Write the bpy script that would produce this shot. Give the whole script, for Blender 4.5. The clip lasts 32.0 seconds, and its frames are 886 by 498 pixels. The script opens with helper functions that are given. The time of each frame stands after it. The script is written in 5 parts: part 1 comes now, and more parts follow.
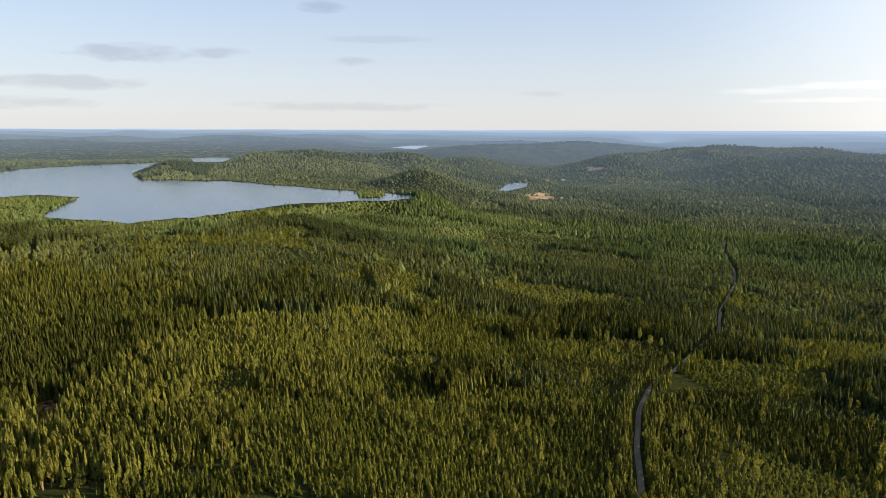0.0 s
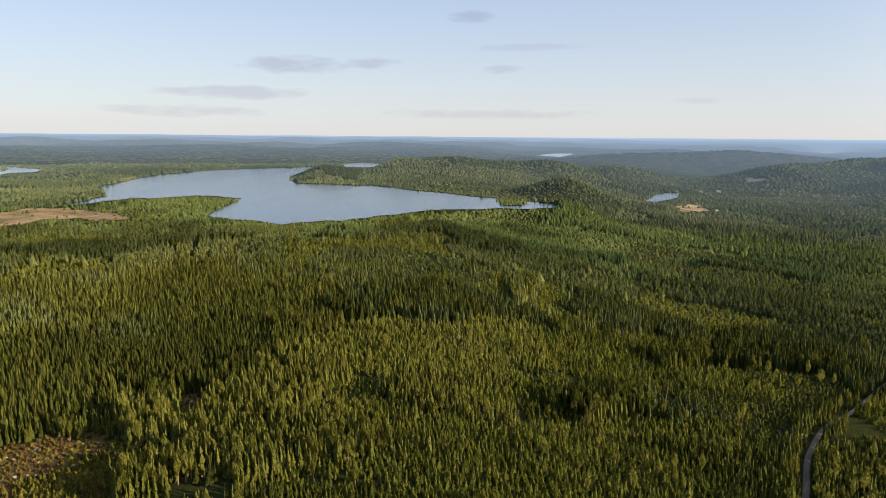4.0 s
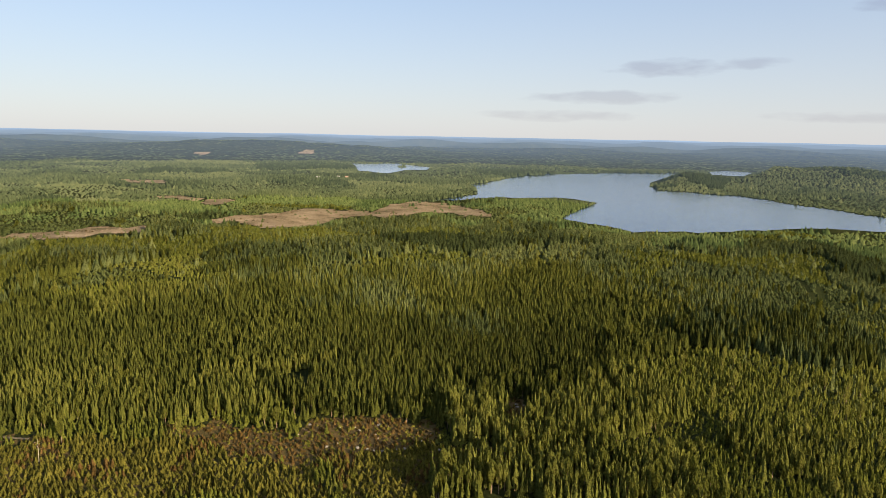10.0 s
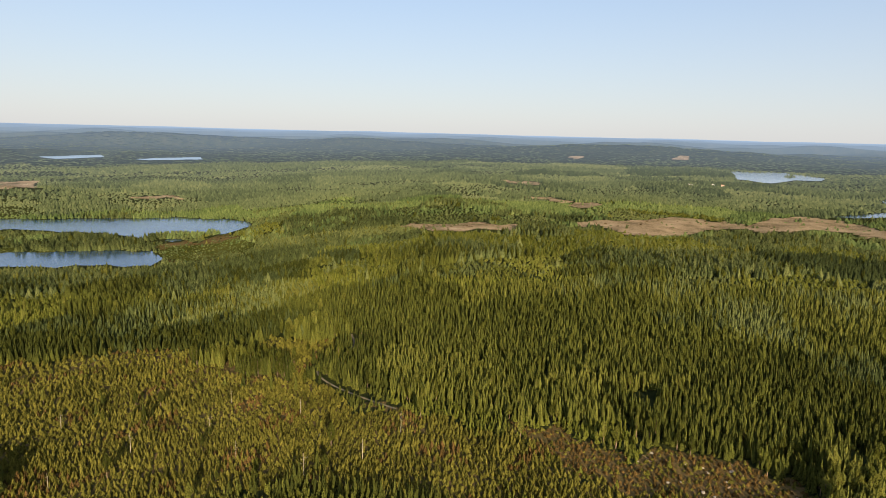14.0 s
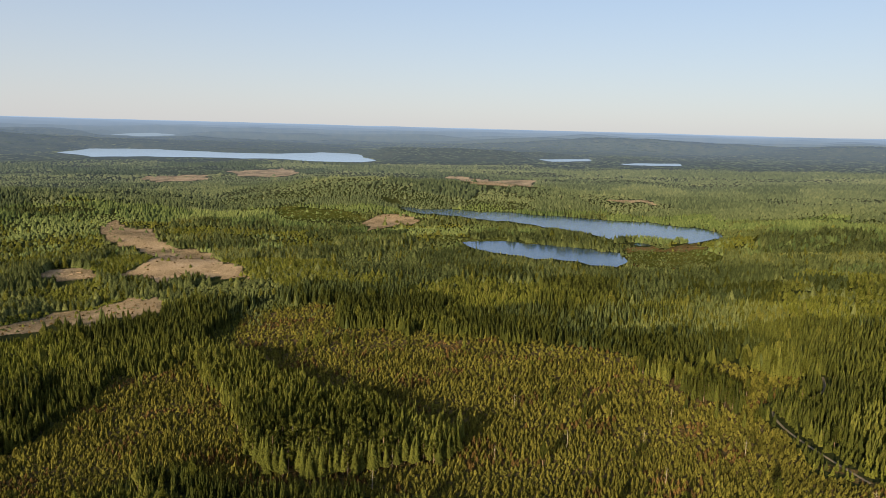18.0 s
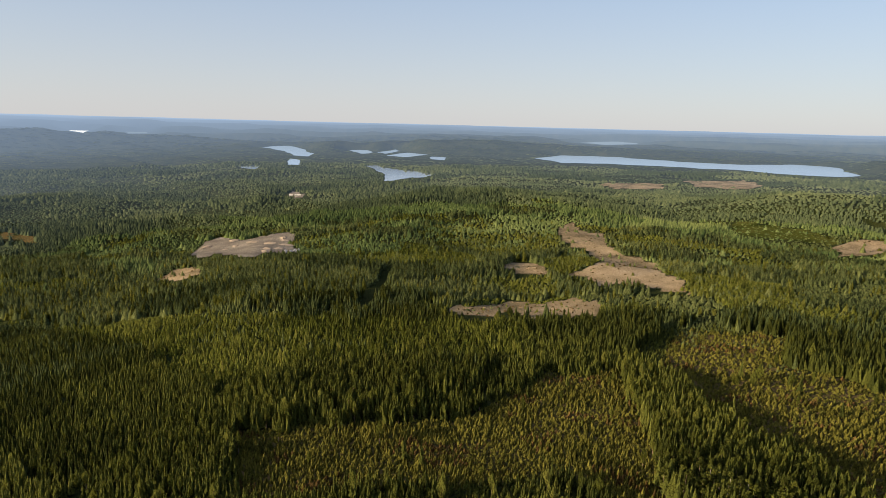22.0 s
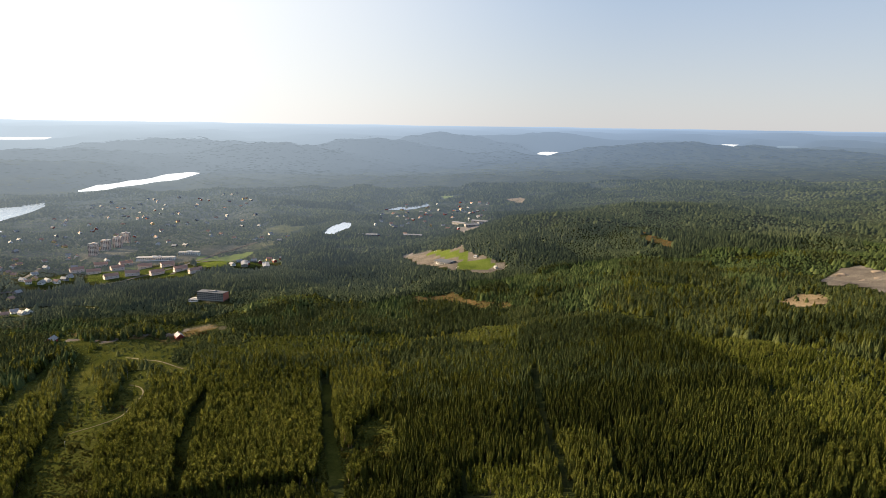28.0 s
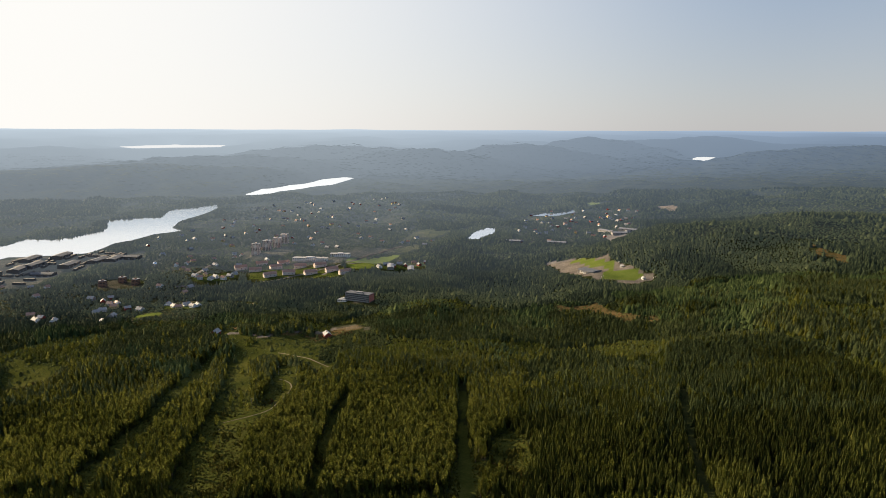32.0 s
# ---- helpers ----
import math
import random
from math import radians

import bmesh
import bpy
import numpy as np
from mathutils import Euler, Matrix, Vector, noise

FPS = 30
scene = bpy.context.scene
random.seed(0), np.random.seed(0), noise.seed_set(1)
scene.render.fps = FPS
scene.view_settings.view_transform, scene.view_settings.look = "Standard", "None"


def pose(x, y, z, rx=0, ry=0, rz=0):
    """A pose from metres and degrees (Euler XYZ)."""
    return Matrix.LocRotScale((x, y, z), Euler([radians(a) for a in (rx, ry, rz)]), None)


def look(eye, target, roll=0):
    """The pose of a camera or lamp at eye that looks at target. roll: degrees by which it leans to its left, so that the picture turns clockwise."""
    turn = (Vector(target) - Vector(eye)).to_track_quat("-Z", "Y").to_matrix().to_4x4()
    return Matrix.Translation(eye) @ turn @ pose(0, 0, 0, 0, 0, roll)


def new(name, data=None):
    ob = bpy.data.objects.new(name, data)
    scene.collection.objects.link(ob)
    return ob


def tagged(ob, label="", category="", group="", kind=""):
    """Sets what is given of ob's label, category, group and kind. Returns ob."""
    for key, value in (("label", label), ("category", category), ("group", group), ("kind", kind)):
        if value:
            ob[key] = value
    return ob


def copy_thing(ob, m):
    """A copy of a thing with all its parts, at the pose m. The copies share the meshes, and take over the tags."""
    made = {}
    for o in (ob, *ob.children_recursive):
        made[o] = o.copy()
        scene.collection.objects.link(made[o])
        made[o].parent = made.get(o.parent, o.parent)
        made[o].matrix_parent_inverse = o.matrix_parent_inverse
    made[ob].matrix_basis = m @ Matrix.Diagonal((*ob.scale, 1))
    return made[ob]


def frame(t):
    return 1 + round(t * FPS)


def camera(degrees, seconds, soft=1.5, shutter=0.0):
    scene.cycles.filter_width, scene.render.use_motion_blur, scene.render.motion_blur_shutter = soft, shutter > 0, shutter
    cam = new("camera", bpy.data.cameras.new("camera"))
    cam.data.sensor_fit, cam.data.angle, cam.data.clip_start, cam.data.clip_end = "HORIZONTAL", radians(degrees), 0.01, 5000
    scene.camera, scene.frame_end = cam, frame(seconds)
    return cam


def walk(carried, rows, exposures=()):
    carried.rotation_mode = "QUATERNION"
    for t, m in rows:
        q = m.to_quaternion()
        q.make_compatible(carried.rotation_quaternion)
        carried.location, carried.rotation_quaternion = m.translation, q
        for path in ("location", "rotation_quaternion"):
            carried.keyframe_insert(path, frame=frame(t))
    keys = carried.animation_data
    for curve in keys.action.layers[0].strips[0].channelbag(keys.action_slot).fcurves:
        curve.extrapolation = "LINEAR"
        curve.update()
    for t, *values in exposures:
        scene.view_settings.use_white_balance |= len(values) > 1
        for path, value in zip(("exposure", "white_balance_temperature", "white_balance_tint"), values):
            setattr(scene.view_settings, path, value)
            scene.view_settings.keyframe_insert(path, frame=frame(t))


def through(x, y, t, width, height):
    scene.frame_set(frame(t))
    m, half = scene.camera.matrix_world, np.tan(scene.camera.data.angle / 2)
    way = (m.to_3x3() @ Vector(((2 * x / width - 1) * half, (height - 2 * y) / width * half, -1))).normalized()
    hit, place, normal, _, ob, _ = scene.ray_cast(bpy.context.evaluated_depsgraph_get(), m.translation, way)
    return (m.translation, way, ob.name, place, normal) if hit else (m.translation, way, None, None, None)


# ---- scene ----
# ------------------------------------------------------------ camera
# seconds, x, y, z, heading, pitch and lean in degrees
PATH = (
    (0.0, -0.0, -0.0, 129.7, 90.00, -9.77, 0.17),
    (0.5, -0.1, 2.2, 129.8, 90.01, -9.69, 0.13),
    (1.0, -0.1, 4.3, 129.6, 90.29, -9.59, 0.16),
    (1.5, -0.1, 6.8, 129.5, 91.17, -9.51, 0.22),
    (2.0, -0.2, 9.3, 129.3, 92.19, -9.45, 0.23),
    (2.5, -0.3, 11.3, 129.2, 94.00, -9.37, 0.26),
    (3.0, -0.5, 13.4, 129.1, 96.57, -9.30, 0.34),
    (3.5, -0.4, 15.7, 128.9, 99.11, -9.25, 0.36),
    (5.5, -0.4, 24.7, 128.7, 110.19, -9.20, 0.83),
    (6.0, -0.7, 26.7, 128.8, 112.69, -9.19, 0.88),
    (6.5, -0.9, 28.7, 128.9, 115.17, -9.19, 0.94),
    (7.0, -1.2, 30.9, 128.9, 117.96, -9.20, 0.97),
    (7.5, -1.7, 32.9, 129.0, 120.78, -9.21, 1.03),
    (8.0, -2.1, 34.8, 129.2, 123.16, -9.23, 1.12),
    (8.5, -2.3, 36.7, 129.3, 125.09, -9.23, 1.09),
    (9.0, -2.9, 38.4, 129.2, 127.04, -9.24, 1.08),
    (9.5, -4.1, 40.3, 129.1, 128.65, -9.23, 1.08),
    (10.0, -5.2, 41.9, 129.1, 131.02, -9.23, 1.09),
    (10.5, -6.0, 43.4, 129.2, 133.99, -9.23, 1.08),
    (11.0, -7.1, 45.2, 129.2, 137.38, -9.26, 1.11),
    (11.5, -8.3, 46.6, 129.2, 140.76, -9.27, 1.15),
    (12.0, -9.6, 48.2, 129.2, 144.01, -9.28, 1.18),
    (12.5, -11.1, 49.8, 129.2, 147.30, -9.30, 1.23),
    (13.0, -12.8, 50.8, 129.1, 151.68, -9.34, 1.32),
    (13.5, -14.5, 52.2, 129.1, 156.34, -9.40, 1.36),
    (15.5, -21.0, 54.7, 129.2, 175.07, -9.68, 1.63),
    (16.0, -22.8, 55.7, 129.3, 179.88, -9.74, 1.64),
    (16.5, -24.7, 56.7, 129.4, 184.69, -9.85, 1.50),
    (17.0, -26.7, 57.4, 129.4, 189.51, -9.86, 1.61),
    (17.5, -28.5, 58.2, 129.4, 194.31, -9.91, 1.51),
    (18.0, -30.7, 58.7, 129.3, 199.14, -9.94, 1.55),
    (18.5, -33.1, 58.5, 129.3, 203.88, -9.98, 1.59),
    (19.0, -35.1, 58.1, 129.3, 208.56, -10.03, 1.57),
    (19.5, -37.1, 57.9, 129.4, 213.14, -10.06, 1.48),
    (20.0, -39.4, 57.4, 129.3, 217.71, -10.09, 1.45),
    (20.5, -41.5, 56.3, 129.3, 222.27, -10.13, 1.46),
    (21.0, -43.4, 55.6, 129.3, 226.86, -10.14, 1.43),
    (21.5, -45.0, 54.6, 129.4, 231.40, -10.16, 1.45),
    (22.0, -46.6, 53.8, 129.6, 235.81, -10.18, 1.47),
    (22.5, -48.5, 53.0, 129.8, 240.26, -10.18, 1.36),
    (23.0, -50.1, 51.9, 129.9, 244.67, -10.19, 1.36),
    (23.5, -51.3, 50.2, 129.8, 249.01, -10.18, 1.29),
    (24.0, -52.4, 48.1, 129.6, 253.35, -10.19, 1.26),
    (24.5, -53.8, 45.8, 129.4, 257.60, -10.20, 1.28),
    (25.0, -54.7, 43.7, 129.1, 261.79, -10.18, 1.25),
    (25.5, -55.7, 41.8, 129.1, 266.01, -10.18, 1.16),
    (27.5, -58.7, 34.3, 129.2, 282.08, -10.11, 0.86),
    (28.0, -58.9, 32.8, 129.3, 285.92, -10.10, 0.84),
    (28.5, -58.9, 31.2, 129.4, 289.28, -10.08, 0.82),
    (29.0, -58.9, 29.8, 129.5, 292.23, -10.05, 0.80),
    (29.5, -58.9, 28.5, 129.5, 295.14, -10.00, 0.70),
    (30.0, -59.1, 27.0, 129.5, 297.43, -9.96, 0.65),
    (30.5, -58.9, 25.5, 129.6, 298.32, -9.91, 0.57),
    (31.0, -58.3, 24.3, 129.5, 298.19, -9.85, 0.45),
    (31.5, -57.9, 23.0, 129.4, 298.11, -9.81, 0.31),
    (32.0, -57.5, 21.3, 129.3, 298.04, -9.75, 0.21),
)
cam = camera(65.43, 32.0, soft=0.68)
rows = []
for t, x, y, z, heading, pitch, lean in PATH:
    a, b = radians(heading), radians(pitch)
    rows.append((t, look((x, y, z), (x + math.cos(a) * math.cos(b), y + math.sin(a) * math.cos(b), z + math.sin(b)), lean)))
walk(cam, rows, exposures=((0.0, 1.50), (8.0, 1.36), (12.5, 1.35), (17.0, 1.20), (21.0, 1.18), (25.0, 1.36), (28.0, 1.26), (30.0, 1.10), (32.0, 0.92)))

# ------------------------------------------------------------ sky and sun
SUN_AZ, SUN_EL = 353.0, 15.6
world = bpy.data.worlds.new("sky")
scene.world = world
world.use_nodes = True


def math_node(nt, op, a, b=None, clamp=False):
    n = nt.nodes.new("ShaderNodeMath")
    n.operation, n.use_clamp = op, clamp
    for i, v in enumerate((a, b)):
        if v is None:
            continue
        if isinstance(v, (int, float)):
            n.inputs[i].default_value = v
        else:
            nt.links.new(v, n.inputs[i])
    return n.outputs[0]


def mix_node(nt, fac, a, b, blend="MIX"):
    n = nt.nodes.new("ShaderNodeMix")
    n.data_type, n.blend_type = "RGBA", blend
    for i, v in ((0, fac), (6, a), (7, b)):
        if isinstance(v, (int, float)):
            n.inputs[i].default_value = v
        elif isinstance(v, tuple):
            n.inputs[i].default_value = (*v, 1) if len(v) == 3 else v
        else:
            nt.links.new(v, n.inputs[i])
    return n.outputs[2]


wt = world.node_tree
wt.nodes.clear()
sky = wt.nodes.new("ShaderNodeTexSky")
sky.sky_type, sky.sun_disc = "NISHITA", False
sky.sun_elevation, sky.sun_rotation = radians(SUN_EL), radians(90 - SUN_AZ)
sky.altitude, sky.air_density, sky.dust_density, sky.ozone_density = 300, 1.0, 0.8, 3.0
tc = wt.nodes.new("ShaderNodeTexCoord")
sep = wt.nodes.new("ShaderNodeSeparateXYZ")
wt.links.new(tc.outputs["Generated"], sep.inputs[0])
warp = wt.nodes.new("ShaderNodeTexNoise")
warp.inputs["Scale"].default_value, warp.inputs["Detail"].default_value = 22, 5
stretch = wt.nodes.new("ShaderNodeMapping")
stretch.inputs["Scale"].default_value = (1, 1, 4)
wt.links.new(tc.outputs["Generated"], stretch.inputs[0])
wt.links.new(stretch.outputs[0], warp.inputs["Vector"])
az = math_node(wt, "MULTIPLY", math_node(wt, "ARCTAN2", sep.outputs[1], sep.outputs[0]), 57.2958)
el = math_node(wt, "MULTIPLY", math_node(wt, "ARCSINE", sep.outputs[2]), 57.2958)
ragged = math_node(wt, "MULTIPLY", math_node(wt, "SUBTRACT", warp.outputs[0], 0.5), 2.6)
# thin clouds low in the sky: heading, height, half width, half height (degrees), density
CLOUDS = ((113.4, 5.5, 4.6, 0.75, 1.0), (107.8, 5.8, 2.6, 0.5, 0.8), (99.7, 9.4, 1.9, 0.5, 0.8), (97.0, 5.4, 1.8, 0.4, 0.6),
          (118.5, 3.3, 6.5, 0.6, 0.8), (122.0, 1.9, 7.0, 0.5, 0.6), (98.5, 1.9, 9.0, 0.45, 0.55), (60.0, 3.2, 5.5, 0.32, -0.8),
          (66.0, 2.9, 3.5, 0.28, -0.7), (62.0, 2.2, 5.0, 0.22, -0.6), (95.0, 7.1, 4.5, 0.35, 0.45), (82.0, 2.9, 2.0, 0.25, 0.35))
dark = light = 0.0
for ca, ce, cw, ch, dens in CLOUDS:
    ua = math_node(wt, "DIVIDE", math_node(wt, "SUBTRACT", az, ca), cw)
    ue = math_node(wt, "DIVIDE", math_node(wt, "SUBTRACT", el, ce), ch)
    d2 = math_node(wt, "ADD", math_node(wt, "MULTIPLY", ua, ua), math_node(wt, "MULTIPLY", ue, ue))
    m = math_node(wt, "SUBTRACT", math_node(wt, "SUBTRACT", 1.0, d2), ragged, clamp=True)
    m = math_node(wt, "MULTIPLY", m, abs(dens))
    if dens > 0:
        dark = math_node(wt, "MAXIMUM", dark, m)
    else:
        light = math_node(wt, "MAXIMUM", light, m)
# the milky evening air takes the colour out of the sky towards the horizon
rise = math_node(wt, "DIVIDE", el, 13.0, clamp=True)
milk = mix_node(wt, rise, (4.25, 4.2, 4.3), (2.95, 3.5, 4.5))
low = math_node(wt, "SUBTRACT", 1.0, math_node(wt, "DIVIDE", el, 50.0), clamp=True)
air = mix_node(wt, math_node(wt, "MULTIPLY", low, 0.82), sky.outputs[0], milk)
# white glare of the hazy air round the sun
toward = wt.nodes.new("ShaderNodeVectorMath")
toward.operation = "DOT_PRODUCT"
toward.inputs[1].default_value = (math.cos(radians(SUN_AZ)) * math.cos(radians(SUN_EL)), math.sin(radians(SUN_AZ)) * math.cos(radians(SUN_EL)), math.sin(radians(SUN_EL)))
wt.links.new(tc.outputs["Generated"], toward.inputs[0])
glare = wt.nodes.new("ShaderNodeMapRange")
glare.interpolation_type = "SMOOTHSTEP"
glare.inputs[1].default_value, glare.inputs[2].default_value = 0.15, 1.0
wt.links.new(toward.outputs["Value"], glare.inputs[0])
air = mix_node(wt, glare.outputs[0], air, (7.6, 7.45, 7.15))
col = mix_node(wt, math_node(wt, "MULTIPLY", dark, 0.55), air, mix_node(wt, 1.0, air, (0.66, 0.62, 0.68), "MULTIPLY"))
col = mix_node(wt, math_node(wt, "MULTIPLY", light, 0.4), col, mix_node(wt, 1.0, col, (1.5, 1.4, 1.35), "MULTIPLY"))
bg = wt.nodes.new("ShaderNodeBackground")
bg.inputs[1].default_value = 0.070
wo = wt.nodes.new("ShaderNodeOutputWorld")
wt.links.new(col, bg.inputs[0])
wt.links.new(bg.outputs[0], wo.inputs[0])

sun_data = bpy.data.lights.new("sun", "SUN")
sun_data.energy, sun_data.angle, sun_data.color = 5.0, radians(0.53), (1.0, 0.77, 0.48)
sun = new("sun", sun_data)
sa, se = radians(SUN_AZ), radians(SUN_EL)
sun.matrix_world = look((0, 0, 400), (-math.cos(sa) * math.cos(se), -math.sin(sa) * math.cos(se), 400 - math.sin(se)))

# ------------------------------------------------------------ materials


def material(name, rough=0.9, spec=0.3):
    m = bpy.data.materials.new(name)
    m.use_nodes = True
    nt = m.node_tree
    b = nt.nodes["Principled BSDF"]
    b.inputs["Roughness"].default_value = rough
    b.inputs["Specular IOR Level"].default_value = spec
    return m, nt, b


def noise_node(nt, scale, detail=4, rough=0.6, coords=None):
    n = nt.nodes.new("ShaderNodeTexNoise")
    n.inputs["Scale"].default_value, n.inputs["Detail"].default_value, n.inputs["Roughness"].default_value = scale, detail, rough
    if coords is None:
        g = nt.nodes.new("ShaderNodeNewGeometry")
        coords = g.outputs["Position"]
    nt.links.new(coords, n.inputs["Vector"])
    return n.outputs[0]


def ramp_node(nt, fac, *stops):
    r = nt.nodes.new("ShaderNodeValToRGB")
    while len(r.color_ramp.elements) < len(stops):
        r.color_ramp.elements.new(0.5)
    for e, (p, c) in zip(r.color_ramp.elements, stops):
        e.position, e.color = p, (*c, 1)
    nt.links.new(fac, r.inputs[0])
    return r.outputs[0]


def bump_node(nt, b, height, strength, distance):
    n = nt.nodes.new("ShaderNodeBump")
    n.inputs["Strength"].default_value, n.inputs["Distance"].default_value = strength, distance
    nt.links.new(height, n.inputs["Height"])
    nt.links.new(n.outputs[0], b.inputs["Normal"])


def attr_node(nt, name):
    a = nt.nodes.new("ShaderNodeAttribute")
    a.attribute_name = name
    return a.outputs["Fac"]


def painted_haze(nt, b, c):
    """Paints haze on land past about 1 km: bluish glow, base colour darkened."""
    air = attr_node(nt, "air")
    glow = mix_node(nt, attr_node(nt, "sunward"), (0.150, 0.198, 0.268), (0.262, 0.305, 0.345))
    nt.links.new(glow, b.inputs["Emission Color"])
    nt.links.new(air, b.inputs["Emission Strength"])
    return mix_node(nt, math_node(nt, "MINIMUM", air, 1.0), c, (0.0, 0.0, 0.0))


def foliage(name, dark_c, mid_c, light_c, fine=1.1, through=0.15, distant=False, gaps=0.43):
    """Needles or leaves: colour by tree tone, fine grain, painted shade between twigs."""
    m, nt, b = material(name, 0.9, 0.02)
    b.inputs["Diffuse Roughness"].default_value = 0.5
    grain = noise_node(nt, fine, 3, 0.7)
    f = math_node(nt, "ADD", attr_node(nt, "tone"), math_node(nt, "MULTIPLY", math_node(nt, "SUBTRACT", grain, 0.5), 0.9), clamp=True)
    c = ramp_node(nt, f, (0.0, dark_c), (0.5, mid_c), (1.0, light_c))
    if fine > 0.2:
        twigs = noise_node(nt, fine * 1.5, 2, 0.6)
        # shade between the branches, mixed into the needle colour
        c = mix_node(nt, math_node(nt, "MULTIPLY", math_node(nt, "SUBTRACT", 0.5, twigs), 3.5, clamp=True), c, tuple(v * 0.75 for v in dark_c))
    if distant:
        c = painted_haze(nt, b, c)
    nt.links.new(c, b.inputs["Base Color"])
    if fine > 0.5:
        bump_node(nt, b, twigs, 1.0, 1.0)
    if fine > 0.5:
        # gaps between the twigs
        gap = nt.nodes.new("ShaderNodeBsdfTransparent")
        porous = nt.nodes.new("ShaderNodeMixShader")
        nt.links.new(math_node(nt, "MULTIPLY", math_node(nt, "SUBTRACT", gaps, twigs), 9.0, clamp=True), porous.inputs[0])
    tr = nt.nodes.new("ShaderNodeBsdfTranslucent")
    nt.links.new(c, tr.inputs[0])
    mx = nt.nodes.new("ShaderNodeMixShader")
    mx.inputs[0].default_value = through
    nt.links.new(b.outputs[0], mx.inputs[1])
    nt.links.new(tr.outputs[0], mx.inputs[2])
    out = mx.outputs[0]
    if fine > 0.5:
        nt.links.new(out, porous.inputs[1])
        nt.links.new(gap.outputs[0], porous.inputs[2])
        out = porous.outputs[0]
    nt.links.new(out, nt.nodes["Material Output"].inputs[0])
    return m


def plain(name, colour, rough=0.8, vary=0.25, scale=0.6, metal=0.0, spec=0.3):
    m, nt, b = material(name, rough, spec)
    n = noise_node(nt, scale, 5, 0.65)
    lo = tuple(v * (1 - vary) for v in colour)
    hi = tuple(min(1, v * (1 + vary)) for v in colour)
    nt.links.new(ramp_node(nt, n, (0.3, lo), (0.7, hi)), b.inputs["Base Color"])
    b.inputs["Metallic"].default_value = metal
    return m


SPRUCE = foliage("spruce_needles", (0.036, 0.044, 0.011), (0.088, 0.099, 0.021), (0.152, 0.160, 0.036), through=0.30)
# near needles again, paler and bluer with a little painted haze
FAINT_HAZE = foliage("faintly_hazed_needles", (0.050, 0.066, 0.024), (0.106, 0.128, 0.046), (0.164, 0.184, 0.066), 0.7, through=0.36)
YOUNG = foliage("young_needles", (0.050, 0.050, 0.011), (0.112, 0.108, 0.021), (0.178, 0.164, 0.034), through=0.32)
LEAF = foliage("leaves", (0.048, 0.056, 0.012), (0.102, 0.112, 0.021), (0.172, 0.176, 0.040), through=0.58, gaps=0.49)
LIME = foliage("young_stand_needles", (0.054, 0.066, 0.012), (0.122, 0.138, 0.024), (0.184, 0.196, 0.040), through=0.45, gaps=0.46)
# needles of the middle distance, more haze in their colour
MID_HAZE = foliage("mid_haze_needles", (0.052, 0.080, 0.029), (0.106, 0.142, 0.048), (0.152, 0.186, 0.067), 0.3, through=0.30)
# far woods, with haze painted in as glow
FAR_WOODS = foliage("hazed_far_needles", (0.040, 0.056, 0.029), (0.080, 0.102, 0.049), (0.120, 0.142, 0.068), 0.12, through=0.25, distant=True)
HEATH = foliage("heath_twigs", (0.042, 0.030, 0.010), (0.085, 0.055, 0.018), (0.140, 0.088, 0.032), 1.6)
BARK = plain("bark", (0.16, 0.115, 0.08), 0.95, 0.35, 3.0)
PALE_BARK = plain("pale_bark", (0.26, 0.23, 0.18), 0.9, 0.3, 3.0)


def ground_material(name, distant=False):
    m, nt, b = material(name, 1.0, 0.0)
    big = noise_node(nt, 0.02, 4)
    fine = noise_node(nt, 0.7, 5, 0.7)
    f = math_node(nt, "ADD", math_node(nt, "MULTIPLY", big, 0.5), math_node(nt, "MULTIPLY", fine, 0.5))
    floor = ramp_node(nt, f, (0.35, (0.012, 0.018, 0.007)), (0.5, (0.024, 0.030, 0.011)), (0.68, (0.044, 0.045, 0.019)))
    cut = ramp_node(nt, f, (0.36, (0.075, 0.066, 0.036)), (0.48, (0.180, 0.138, 0.086)), (0.58, (0.285, 0.222, 0.146)), (0.68, (0.390, 0.315, 0.225)))
    gravel = ramp_node(nt, f, (0.35, (0.085, 0.075, 0.065)), (0.5, (0.150, 0.132, 0.115)), (0.66, (0.26, 0.235, 0.205)))
    scrub = ramp_node(nt, f, (0.36, (0.045, 0.046, 0.016)), (0.5, (0.090, 0.068, 0.029)), (0.66, (0.155, 0.100, 0.050)))
    field = ramp_node(nt, f, (0.35, (0.075, 0.110, 0.022)), (0.5, (0.110, 0.145, 0.030)), (0.66, (0.155, 0.178, 0.048)))
    meadow = ramp_node(nt, f, (0.36, (0.020, 0.027, 0.007)), (0.5, (0.046, 0.053, 0.012)), (0.66, (0.092, 0.090, 0.025)))
    c = floor
    jag = math_node(nt, "MULTIPLY", math_node(nt, "SUBTRACT", fine, 0.5), 0.9)
    for key, colour in (("scrub", scrub), ("meadow", meadow), ("cut", cut), ("gravel", gravel), ("field", field)):
        w = math_node(nt, "MULTIPLY", math_node(nt, "SUBTRACT", math_node(nt, "ADD", attr_node(nt, key), jag), 0.35), 3.3, clamp=True)
        c = mix_node(nt, w, c, colour)
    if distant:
        c = painted_haze(nt, b, c)
    nt.links.new(c, b.inputs["Base Color"])
    bump_node(nt, b, fine, 0.7, 0.6)
    return m


GROUND = ground_material("forest_floor")
# ground with haze painted in as glow
FAR_LAND = ground_material("hazed_ground", True)


